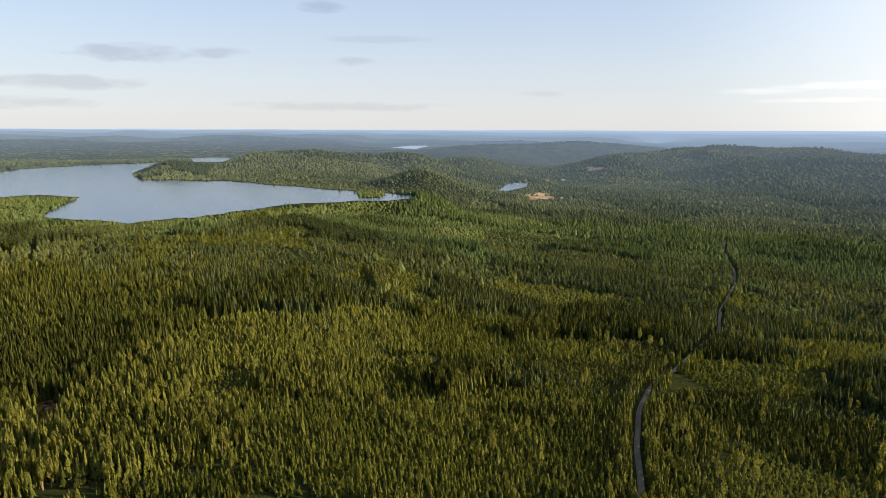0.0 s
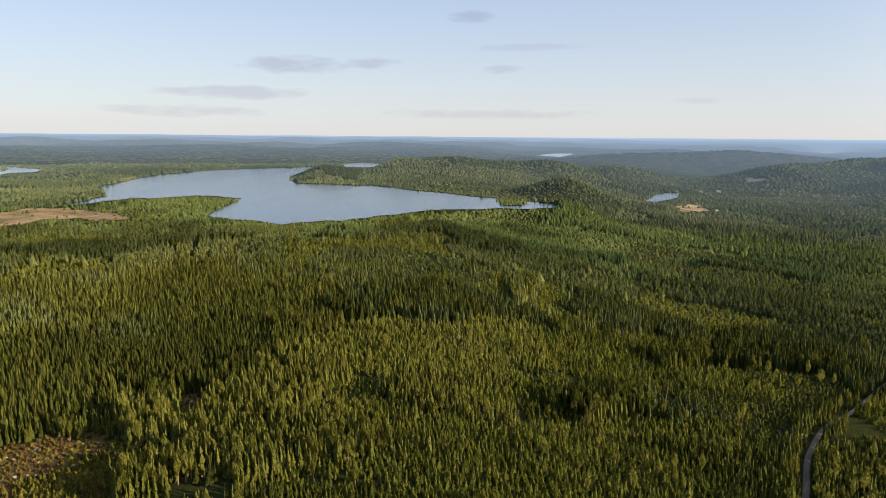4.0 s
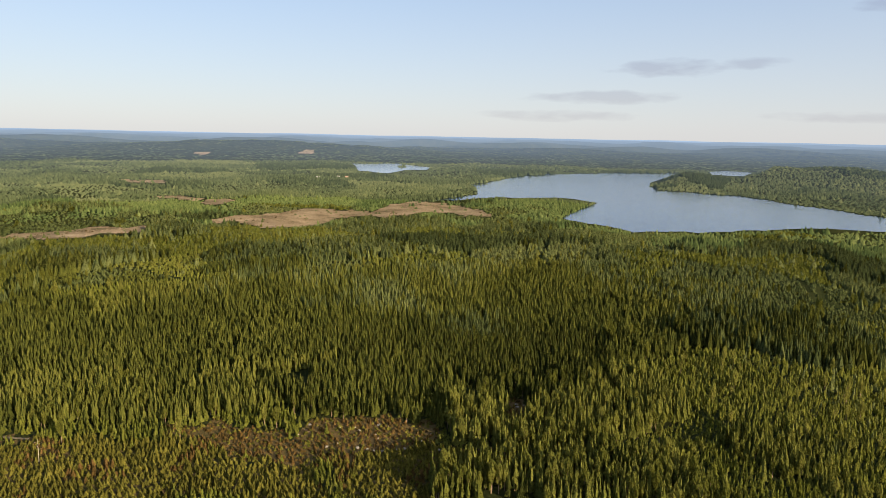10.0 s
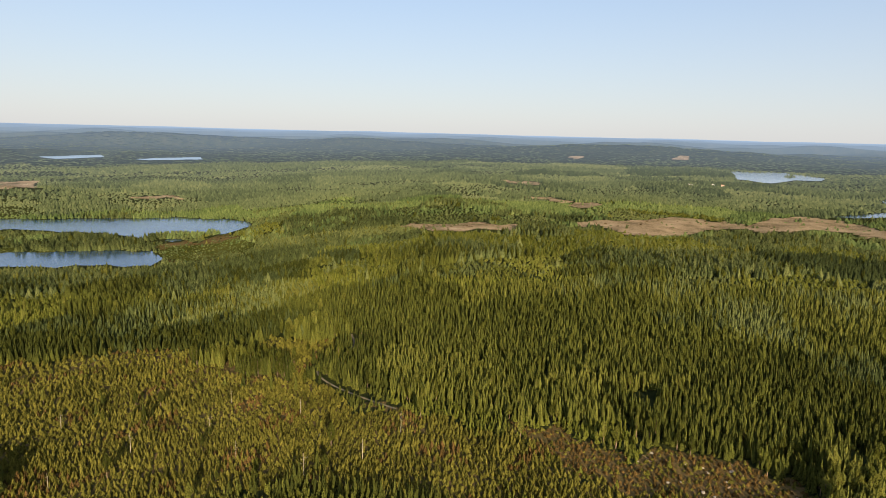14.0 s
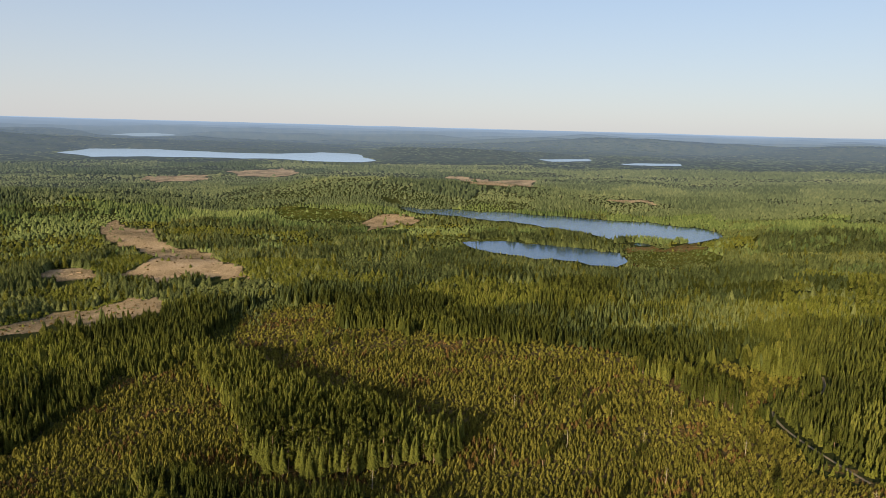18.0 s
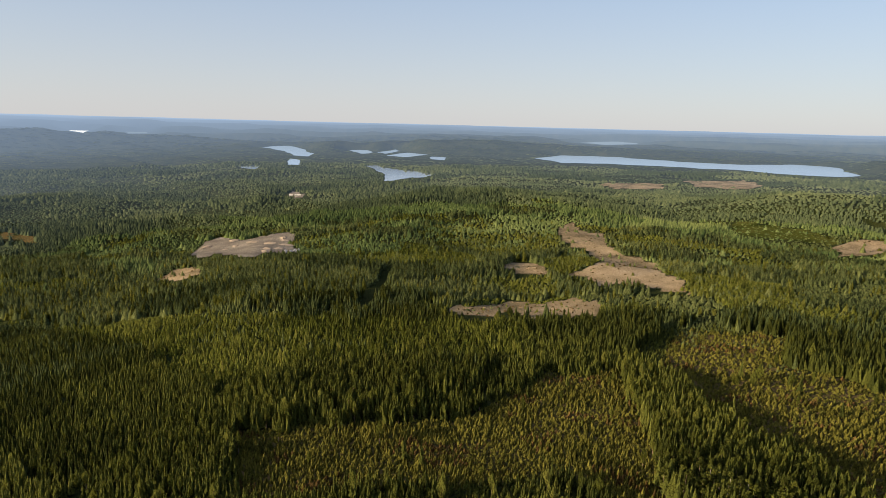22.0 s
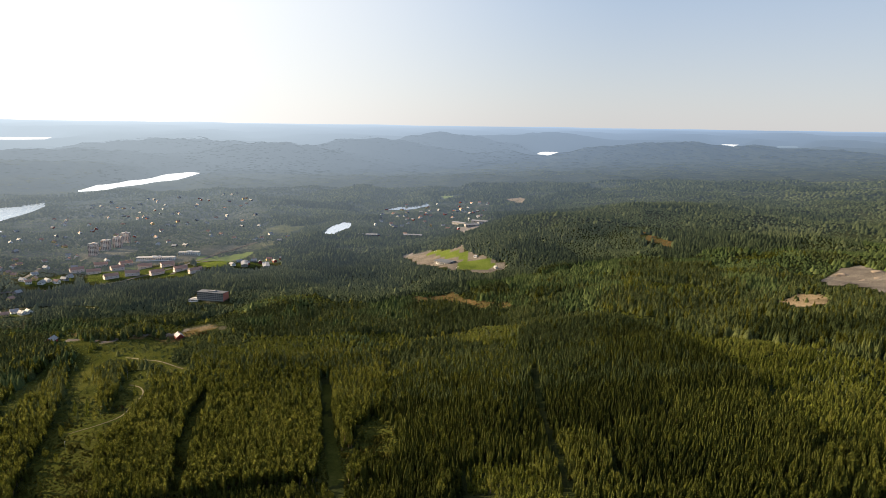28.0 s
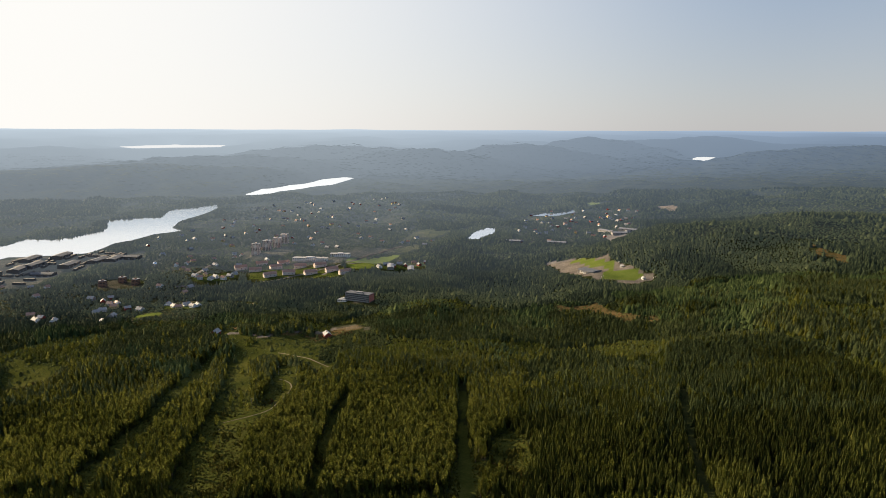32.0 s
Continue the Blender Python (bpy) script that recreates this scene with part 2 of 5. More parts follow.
def water_material(name, ripple, rough=0.06, ior=1.33):
    m, nt, b = material(name, rough, 0.5)
    b.inputs["Base Color"].default_value = (0.014, 0.045, 0.105, 1)
    b.inputs["IOR"].default_value = ior
    n = noise_node(nt, 0.35, 3, 0.6)
    bump_node(nt, b, n, ripple, 0.6)
    return m


WATER = water_material("water", 0.32)
STILL = water_material("mirror_water", 0.04, 0.12)
# near-white metal, so that these lakes return more sky than water would
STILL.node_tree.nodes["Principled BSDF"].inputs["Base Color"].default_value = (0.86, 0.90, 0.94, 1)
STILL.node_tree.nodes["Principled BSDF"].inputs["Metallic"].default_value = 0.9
ASPHALT = plain("asphalt", (0.07, 0.07, 0.072), 0.9, 0.2, 0.8)


def glow_water(name, colour, glow):
    """Lakes at the end of the view: glow stands in for reflected sky."""
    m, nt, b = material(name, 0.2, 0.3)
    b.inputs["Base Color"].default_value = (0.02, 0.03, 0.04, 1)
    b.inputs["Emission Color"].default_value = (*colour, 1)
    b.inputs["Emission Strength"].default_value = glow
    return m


GLOW_BLUE = glow_water("blue_lake_glow", (0.60, 0.76, 0.95), 0.2)
GLOW_WHITE = glow_water("white_lake_glow", (1.0, 1.0, 0.98), 0.46)
TRACK = plain("dirt_track", (0.125, 0.105, 0.068), 0.95, 0.35, 0.8)
ROAD = plain("road_gravel", (0.115, 0.10, 0.085), 0.95, 0.3, 0.8)


# ------------------------------------------------------------ plan
# Outlines are given where their sight lines from the middle of the flight meet level ground.
CX, CY, CZ = -30.0, 35.0, 130.0
AREAS = []
LINES = []


def ragged(poly, amount):
    """An outline with small bays and points, as grown edges have."""
    out = []
    for a, b in zip(poly, np.roll(poly, -1, 0)):
        r = math.hypot(a[0] - CX, a[1] - CY)
        n = int(min(7, max(1, math.hypot(*(b - a)) / (0.02 * r))))
        for i in range(n):
            q = a + (b - a) * i / n - np.array([CX, CY])
            r, w = math.hypot(*q), math.atan2(q[1], q[0])
            side = 0.0035 * (math.sin(97 * w + 3 * math.log(r)) + math.sin(233 * w + 31 * math.log(r)))
            out_ = 0.013 * (math.sin(71 * w + 2) + math.sin(167 * w + 19 * math.log(r)))
            q = q * (1 + out_ * amount) + np.array([-q[1], q[0]]) * side * amount
            out.append(q + np.array([CX, CY]))
    return np.array(out)


def P(kind, name, *xy):
    poly = np.array(xy, float).reshape(-1, 2)
    AREAS.append((kind, name, ragged(poly, {"W": 0.45, "F": 0.3, "V": 0.3}.get(kind, 1.0))))


def L(name, *xy):
    LINES.append((name, np.array(xy, float).reshape(-1, 2)))


# lakes
P("W", "big_lake", -941, 1082, -973, 1198, -992, 1290, -1113, 1440, -1207, 1542, -1406, 2101, -1338, 2516, -1149, 2821, -933, 2077, -775, 1793, -573, 1789, -383, 1630, -229, 1513, -111, 1437, -45, 1386, -58, 1315, -130, 1281, -190, 1260, -275, 1215, -315, 1135, -344, 1073, -375, 1030, -444, 963, -496, 981, -606, 1029, -642, 1133, -701, 1330, -797, 1379, -909, 1268)
P("W", "small_lake", 108, 1514, 159, 1763, 216, 1812, 187, 1647, 136, 1519)
P("W", "inlet", -1124, 3074, -1112, 3291, -971, 3184, -906, 2827, -1014, 2856)
P("W", "far_pool_a", -382, 5271, -274, 5901, -95, 5971, -187, 4855)
P("W", "far_pool_b", 2452, 8476, 2949, 9531, 2888, 8673, 2299, 7435)
P("W", "west_lake", -2455, 2205, -2362, 2252, -2356, 2410, -1949, 2200, -1827, 2038, -1907, 1989, -1737, 1732, -1938, 1770)
P("W", "pond_upper", -1064, -388, -1083, -283, -1089, -197, -1085, -91, -1077, 31, -1032, 101, -978, 104, -895, 64, -856, 9, -883, -21, -919, -47, -943, -87, -973, -139, -1003, -258, -1023, -346)
P("W", "pond_lower", -779, -184, -806, -170, -811, -119, -804, -40, -795, -6, -739, 9, -711, 0, -722, -54, -726, -113, -743, -152)
P("W", "far_mere_a", -3213, -592, -3461, -385, -3193, -346, -3013, -498)
P("W", "far_mere_b", -3081, -232, -3339, 35, -3093, 46, -2958, -154)
P("W", "long_lake", -2026, -2188, -2421, -2444, -2598, -2227, -2559, -1855, -2667, -1633, -2976, -1591, -2938, -1368, -2664, -1217, -2478, -1078, -2291, -1059, -2233, -1173, -2263, -1396, -2079, -1764, -1902, -1899)
P("W", "long_strip", -4786, -4689, -5983, -5250, -5385, -4417, -4479, -4037)
P("W", "river_a", -1253, -3376, -1446, -3522, -1356, -3097, -1217, -2658, -1087, -2408, -1062, -2500, -1167, -2878)
P("W", "river_b", -875, -2097, -964, -2279, -963, -2171, -866, -1947, -818, -1935)
P("W", "river_c", -1047, -1885, -1101, -1897, -1054, -1713, -1075, -1627, -1057, -1492, -968, -1403, -922, -1404, -835, -1335, -825, -1357, -919, -1507, -975, -1667)
P("W", "river_d", -645, -1892, -692, -1952, -724, -1915, -669, -1787)
P("W", "river_e", -1515, -2923, -1666, -3064, -1560, -2724, -1424, -2610)
P("W", "river_f", -1577, -2775, -1879, -3104, -1792, -2915, -1545, -2627)
P("W", "river_g", -1455, -2484, -1708, -2696, -1688, -2511, -1476, -2329)
P("W", "river_h", -1611, -2380, -1653, -2308, -1523, -2124, -1500, -2189)
P("W", "far_s", 466, -3388, 482, -3915, 382, -3909, 368, -3252)
P("W", "mid_s", -773, -7203, -934, -7067, -774, -5978)
P("W", "mid_t", -1209, -6780, -1413, -6951, -1255, -6137, -1106, -6027)
P("W", "town_lake", 804, -364, 772, -392, 752, -418, 773, -449, 750, -468, 759, -541, 844, -609, 850, -636, 814, -676, 868, -748, 882, -856, 838, -819, 755, -666, 704, -607, 669, -591, 677, -574, 678, -529, 629, -428, 651, -399, 672, -371, 669, -298)
P("W", "town_upper", 964, -999, 1035, -1132, 1049, -1284, 1102, -1440, 1122, -1569, 1066, -1523, 984, -1332, 965, -1182, 949, -1039)
P("W", "town_bend", 322, -712, 338, -774, 341, -816, 324, -813, 309, -768, 308, -720)
P("W", "town_arm", 336, -975, 316, -1023, 306, -1096, 289, -1050, 309, -976)
P("W", "far_left", 4726, -3586, 4849, -4235, 4450, -4463, 3901, -3826, 4124, -3216)
P("I", "isle", -183, 1428, -177, 1527, -160, 1545, -133, 1505, -118, 1414, -125, 1340, -153, 1324)
P("I", "isle_w", -2220, 2267, -2299, 2379, -2081, 2174, -1981, 2045)
P("I", "pond_spit", -882, -26, -911, -9, -916, 21, -934, 58, -900, 65, -870, 36, -858, -5)
# clear cuts
P("B", "cut_main", -943, 616, -962, 719, -976, 810, -936, 839, -863, 838, -949, 961, -969, 1044, -900, 1085, -773, 1016, -692, 970, -694, 931, -797, 949, -800, 868, -815, 793, -858, 749, -789, 661, -806, 608, -875, 591)
P("B", "cut_left", -933, 382, -962, 419, -943, 486, -894, 464, -891, 417, -890, 378)
P("B", "cut_small", -1233, 743, -1240, 788, -1182, 782, -1127, 730, -1175, 693)
P("B", "cut_thin", -1387, 695, -1307, 768, -1229, 746, -1310, 690)
P("B", "cut_west", -1904, 871, -1813, 959, -1674, 895, -1807, 855)
P("B", "cut_w2", -4286, 3277, -4755, 3822, -3766, 3051, -3797, 2927)
P("B", "cut_w3", -4299, 2424, -4394, 2659, -3826, 2331, -3766, 2144)
P("B", "cc", -680, -617, -740, -654, -686, -582, -677, -540, -621, -465, -588, -385, -560, -325, -514, -290, -506, -318, -482, -350, -469, -380, -525, -411, -553, -420, -578, -469, -592, -523)
P("B", "cc_low", -306, -343, -338, -346, -366, -336, -434, -311, -425, -295, -407, -281, -377, -284, -347, -311, -325, -322)
P("B", "cc_mid", -458, -452, -490, -440, -471, -410, -445, -416)
P("B", "cc_a", -1281, -1097, -1432, -1044, -1340, -962, -1231, -1016)
P("B", "cc_b", -1595, -1122, -1795, -1033, -1667, -919, -1503, -990)
P("B", "cc_c", -1747, -451, -1815, -317, -1692, -291, -1619, -381)
P("B", "q_cut", -157, -538, -179, -568, -199, -570, -193, -535, -172, -530)
P("S", "nr_a", 124, -458, 101, -472, 76, -468, 44, -457, 40, -448, 80, -449)
P("S", "nr_b", -48, -868, -88, -821, -89, -776, -61, -782)
P("B", "sm_pale", 202, -1228, 148, -1222, 147, -1156, 174, -1155)
P("S", "river_mud", -832, -3, -861, 37, -907, 76, -847, 82, -783, 63, -777, 25, -740, 12)
P("B", "e_cut", -950, 306, -967, 397, -942, 484, -891, 465, -885, 384, -920, 313)
P("B", "e_cut2", -962, 590, -944, 710, -902, 681, -902, 579)
P("B", "cut0_a", 156, 1420, 200, 1463, 215, 1364, 166, 1285)
P("B", "cl_top", 522, 2600, 589, 2523, 528, 2307, 478, 2338)
P("B", "bb_l", -451, -454, -489, -438, -459, -402, -440, -427)
P("B", "cc_pale", -903, -365, -973, -358, -965, -292, -905, -294, -852, -309, -809, -316)
P("M", "cc_field", -931, -530, -988, -535, -984, -449, -951, -384, -900, -369, -859, -418, -868, -480)
P("B", "ridge_cut", -1792, -560, -1774, -454, -1708, -298, -1606, -264, -1616, -368, -1696, -503)
P("B", "ridge_cut_b", -1442, -85, -1417, -7, -1370, 13, -1371, -59)
P("B", "cut_w4", -1610, -1129, -1737, -1060, -1693, -947, -1522, -894, -1470, -962)
P("B", "cut_w5", -1316, -1141, -1444, -1086, -1327, -992, -1225, -1039)
P("M", "pond_meadow", -790, -229, -826, -210, -818, -180, -775, -186, -762, -215)
P("M", "pond_shore", -786, 0, -841, 34, -845, 81, -836, 116, -763, 85, -730, 39, -725, 15)
# gravel
P("G", "quarry", -207, -633, -241, -702, -283, -709, -343, -717, -333, -677, -312, -656, -309, -603, -262, -602, -210, -616)
P("G", "works", -498, -1130, -539, -1197, -525, -1095, -492, -1055)
P("G", "stadium", 185, -602, 175, -643, 138, -676, 105, -646, 69, -602, 67, -577, 115, -561, 143, -580)
P("G", "town_yard", 401, -538, 389, -603, 359, -613, 367, -570, 375, -542)
P("G", "slope_yard", 285, -282, 256, -304, 212, -344, 233, -321, 266, -290)
# scrub and heath
P("S", "clearing", -245, 228, -234, 248, -205, 264, -190, 256, -191, 242, -198, 225, -214, 212, -238, 213)
P("S", "heath_l", -288, 179, -275, 198, -238, 213, -214, 212, -209, 199, -240, 184)
P("S", "track_bit", -333, 120, -318, 136, -313, 133, -328, 118)
P("S", "scrub_a", -402, -84, -425, -67, -412, -59, -395, -74)
P("S", "stone_patch", -192, 299, -190, 320, -179, 314, -180, 296)
# town
P("V", "town_a", 631, -492, 829, -880, 660, -1119, 413, -764, 330, -653, 359, -482, 424, -386, 481, -380)
P("V", "town_b", 263, -694, 352, -1018, 214, -1177, 147, -898, 165, -777, 252, -700)
P("V", "town_c", 551, -274, 438, -399, 319, -298, 431, -211)
P("G", "sawmill", 687, -347, 654, -401, 620, -421, 594, -466, 559, -439, 558, -390, 560, -357, 526, -305, 551, -274)
P("G", "works_b", 180, -803, 163, -870, 152, -837, 163, -783)
P("G", "towers_yard", 484, -492, 472, -566, 447, -546, 455, -486)
# fields
P("F", "pitch_a", 169, -632, 158, -660, 121, -654, 119, -624, 141, -621)
P("F", "pitch_b", 120, -573, 119, -608, 101, -629, 85, -607, 91, -576)
P("F", "town_green", 350, -507, 349, -554, 338, -592, 327, -563, 328, -523)
P("F", "far_field_a", 316, -1198, 295, -1260, 279, -1246, 299, -1175)
P("M", "slope_top", 284, -275, 284, -287, 270, -292, 245, -296, 222, -302, 211, -311, 202, -300, 212, -294, 201, -278, 180, -270, 179, -260, 198, -266, 210, -268, 225, -265, 228, -252, 255, -271)
P("M", "slope_main", 255, -271, 228, -252, 203, -225, 184, -208, 169, -209, 165, -201, 161, -183, 138, -157, 125, -139, 142, -130, 156, -140, 171, -158, 184, -179, 204, -207, 231, -240)
P("M", "slope_side", 212, -255, 201, -258, 177, -230, 171, -215, 184, -208, 182, -219, 196, -239)
P("M", "slope_lane", 263, -254, 261, -257, 242, -229, 215, -185, 200, -161, 189, -137, 171, -115, 177, -111, 195, -134, 207, -159, 223, -185, 247, -226)
P("M", "lane_b", 149, -237, 145, -238, 128, -204, 117, -185, 97, -155, 102, -152, 123, -182, 136, -206)
P("M", "lane_c", 103, -264, 98, -265, 75, -229, 63, -214, 45, -183, 55, -177, 71, -210)
P("M", "glade", 65, -224, 62, -234, 52, -237, 43, -225, 40, -209, 47, -202, 58, -211)
P("M", "field_l", 353, -184, 338, -194, 319, -198, 301, -175, 299, -154)
P("H", "slope_bush", 299, -154, 301, -175, 319, -198, 302, -212, 280, -203, 257, -162, 251, -137, 253, -129)
P("H", "lime_a", 186, -275, 188, -303, 154, -326, 109, -343, 81, -346, 96, -313, 110, -287, 140, -279, 147, -247, 166, -253)
P("T", "clump_a", 226, -248, 222, -262, 207, -252, 191, -232, 182, -216, 186, -210)
P("T", "clump_d", 282, -297, 236, -320, 228, -309, 272, -287)
P("T", "leafy_a", 213, -168, 227, -195, 249, -230, 253, -239, 214, -202, 189, -164, 168, -131, 176, -127)
P("T", "leafy_b", 175, -265, 150, -295, 100, -322, 75, -295, 73, -262, 99, -264, 115, -239, 142, -241)
P("T", "leafy_c", 147, -169, 156, -188, 153, -211, 141, -214, 122, -182, 103, -151, 121, -142)
P("S", "track_yard", 294, -287, 286, -298, 233, -315, 211, -342, 209, -332, 224, -304, 271, -289)
# yards, also placed to keep trees out of the camera's view of buildings
P("G", "school_yard", 410, -489, 405, -524, 387, -558, 375, -582, 362, -562, 370, -520, 394, -475)
P("F", "rows_yard", 408, -432, 408, -467, 373, -500, 341, -499, 322, -468, 342, -445, 383, -410)
P("G", "office_yard", 273, -389, 274, -405, 254, -421, 239, -400, 262, -381)
P("F", "villa_yard", 445, -401, 433, -420, 420, -434, 394, -409, 415, -380)
P("F", "villa_yard_b", 376, -313, 358, -331, 346, -323, 364, -305)
P("G", "brick_yard", 495, -344, 471, -369, 447, -351, 467, -325)
P("F", "villa_yard_c", 324, -516, 310, -545, 291, -563, 275, -532, 298, -506)
P("F", "lawn_a", 368, -531, 360, -551, 340, -541, 321, -511, 328, -495, 346, -503)
P("M", "lawn_b", 373, -600, 369, -629, 352, -649, 338, -622, 349, -598)
P("M", "lawn_c", 399, -691, 400, -748, 373, -777, 356, -729, 372, -686)
P("F", "lawn_d", 371, -282, 365, -296, 358, -302, 358, -290)
P("G", "slope_parking", 233, -330, 224, -340, 212, -350, 208, -342, 219, -328, 227, -324)
P("G", "bare_strip", 392, -555, 379, -588, 363, -619, 353, -604, 363, -565, 376, -542)
P("M", "river_green", -794, -212, -830, -177, -828, -96, -794, -148, -771, -185, -765, -220)
# young plantations
P("Y", "yp_main", -414, -225, -444, -191, -417, -140, -431, -78, -436, -21, -435, 29, -441, 98, -424, 129, -377, 99, -315, 119, -299, 138, -273, 135, -240, -14, -215, -127, -260, -194, -300, -186, -312, -168)
P("Y", "yp_b", -122, -220, -151, -212, -216, -178, -253, -196, -289, -205, -324, -190, -309, -146, -264, -99, -112, -163)
P("Y", "yp_c", -402, -217, -437, -213, -471, -179, -388, -131, -375, -162, -375, -188)
P("Y", "yp_13", -450, -8, -384, 97, -339, 99, -304, 112, -275, 154, -246, 183, -220, 146, -286, 11)
P("H", "yp_d", -260, -319, -309, -314, -336, -290, -297, -237, -259, -242, -240, -269)
P("H", "yp_hill", -516, -693, -699, -773, -715, -663, -570, -501, -475, -465, -447, -544, -457, -625)
P("H", "yp_0", -65, 333, -12, 476, 41, 480, 98, 382, 33, 381, 7, 329, -9, 314)
P("H", "yp_1", -104, 332, -23, 300, 51, 290, 61, 228, -136, 224)
P("H", "yp_28", 68, -361, 13, -398, -43, -397, -33, -349, 22, -352)
P("H", "yp_25", -57, -417, -162, -417, -225, -365, -188, -314, -139, -318, -97, -341)
P("H", "yp_23w", -78, -409, -140, -404, -213, -379, -276, -333, -301, -303, -258, -262, -206, -273, -151, -304, -110, -341)
P("Y", "yp_9", -319, 134, -273, 171, -239, 183, -207, 197, -181, 189, -269, 117)
P("Y", "yp_9b", -213, 211, -195, 225, -179, 242, -166, 234, -154, 210, -178, 191)
P("Y", "hollow", -206, 218, -191, 235, -177, 254, -164, 273, -152, 289, -150, 284, -157, 263, -168, 243, -170, 228, -156, 209, -178, 191)
P("H", "hill_a", -554, -819, -684, -845, -663, -787, -562, -733, -469, -701, -439, -732)
P("H", "hill_b", -534, -633, -705, -712, -753, -694, -614, -554, -529, -531, -496, -568)
P("H", "hill_c", -325, -675, -395, -704, -444, -655, -441, -547, -448, -459, -400, -458, -347, -491, -306, -550)
P("H", "mid_a", 83, -892, 29, -1018, -52, -1129, -58, -1008, -14, -853, 32, -753, 64, -733)
P("H", "mid_b", -57, -685, -126, -727, -227, -797, -210, -694, -139, -632, -71, -615)
P("H", "mid_c", 12, -530, -41, -569, -90, -570, -124, -530, -67, -514, -24, -498)
P("T", "band_a", 102, -549, 58, -554, 0, -551, -3, -498, 47, -483, 87, -484)
P("T", "band_b", -45, -472, -100, -488, -169, -463, -198, -430, -151, -420, -86, -422)
P("T", "band_c", -4, -633, -74, -682, -121, -681, -103, -609, -41, -574)
# tall clumps
P("T", "leafy_near", 288, -148, 310, -197, 269, -230, 267, -280, 175, -265, 100, -322, 71, -279, 37, -187, 198, -100)
P("T", "stand_dark_b", 34, -473, -27, -456, -99, -381, -130, -268, -129, -232, -105, -169, -2, -214)
P("T", "stand_dark_c", 534, -291, 465, -319, 457, -366, 356, -431, 254, -514, 181, -528, 225, -462, 267, -442, 290, -424, 290, -367, 384, -333, 428, -316, 415, -270, 451, -244)
P("T", "stand_dark_d", 306, -320, 259, -354, 220, -369, 242, -339, 292, -311)
P("T", "stand_dark", 77, -271, 54, -294, 17, -318, -23, -331, -90, -354, -85, -253, 41, -185)
P("T", "tall_9", -169, 227, -164, 245, -152, 264, -134, 286, -106, 302, -73, 276, -155, 210)
P("T", "tall_23", 5, -527, -76, -537, -188, -497, -291, -450, -304, -424, -259, -385, -185, -421, -108, -450, -34, -454)
P("T", "tall_6", -211, 279, -200, 309, -169, 323, -149, 342, -138, 313, -145, 281, -165, 259, -186, 255)
P("T", "tc_a", -318, -184, -344, -185, -335, -158, -310, -106, -304, -66, -293, -35, -292, -23, -274, -20, -243, -55, -233, -74, -245, -98, -279, -130)
P("T", "tc_b", -408, 41, -413, 64, -384, 94, -367, 90, -385, 64)
P("T", "tc_c", -211, 278, -206, 312, -195, 356, -156, 389, -127, 368, -117, 348, -137, 290, -150, 266, -179, 256)
P("T", "tc_d", -67, 633, -47, 647, -40, 564, -55, 542)
P("T", "tc_e", 27, 437, 70, 466, 69, 426, 36, 413)
P("T", "tc_f", -21, 343, 11, 362, 33, 372, 30, 337, 2, 321)
P("T", "tc_g", -120, -250, -150, -260, -179, -241, -209, -200, -201, -191, -151, -213)
P("T", "tc_h", -204, -244, -249, -251, -270, -228, -239, -206, -206, -205)
P("T", "stand13", -370, 104, -386, 131, -452, 145, -505, 191, -547, 294, -519, 424, -429, 581, -297, 610, -176, 383, -222, 280, -257, 250, -291, 177, -321, 149)
L("road_main", 69, 228, 77, 268, 88, 309, 102, 342, 127, 373, 159, 421, 174, 440, 197, 499, 243, 584, 267, 645, 299, 754, 333, 834)
L("ride_a", -340, -477, -323, -450, -285, -402, -264, -375)
L("slope_path", 225, -271, 209, -272, 195, -270, 183, -266)
L("slope_path2", 178, -184, 174, -192, 168, -204, 175, -219, 178, -230, 187, -239, 194, -238)
L("ride_b2", 1, -324, -6, -296, -15, -262, -23, -235, -30, -217, -36, -196)
L("ride_d", 105, -275, 88, -244, 76, -222, 59, -195, 45, -172)
L("path_a", -442, 138, -415, 137, -396, 120, -384, 103, -359, 108, -334, 122, -316, 135)
L("town_street", 342, -462, 358, -509, 363, -564, 363, -632)
L("town_street_b", 442, -402, 466, -445, 460, -483, 463, -528)
L("town_street_c", 419, -363, 371, -391, 359, -482, 318, -558)
L("town_lane", 376, -325, 360, -338, 340, -348, 321, -352)
L("gap_1", 27, -418, -17, -454, -81, -452, -143, -418, -195, -398, -252, -370)
L("gap_2", -61, -503, -122, -491, -177, -457, -245, -436)
L("gap_3", -35, -474, -100, -496, -182, -533)
L("gap_4", -138, -476, -171, -456, -236, -435, -285, -424)
L("gap_5", -169, 751, -135, 666, -111, 650)
L("gap_6", -71, 769, -3, 756, 69, 696, 112, 671)
L("gap_7", -467, 784, -407, 667, -358, 623)
L("gap_8", -151, 737, -132, 674, -98, 651)
L("gap_9", -278, -407, -325, -449, -338, -479)
L("gap_10", -441, 694, -439, 764)
L("gap_11", 263, 957, 299, 904)
L("gap_12", 44, 703, 102, 669)
L("gap_13", -691, 524, -631, 514)
L("gap_14", -361, 551, -321, 555)


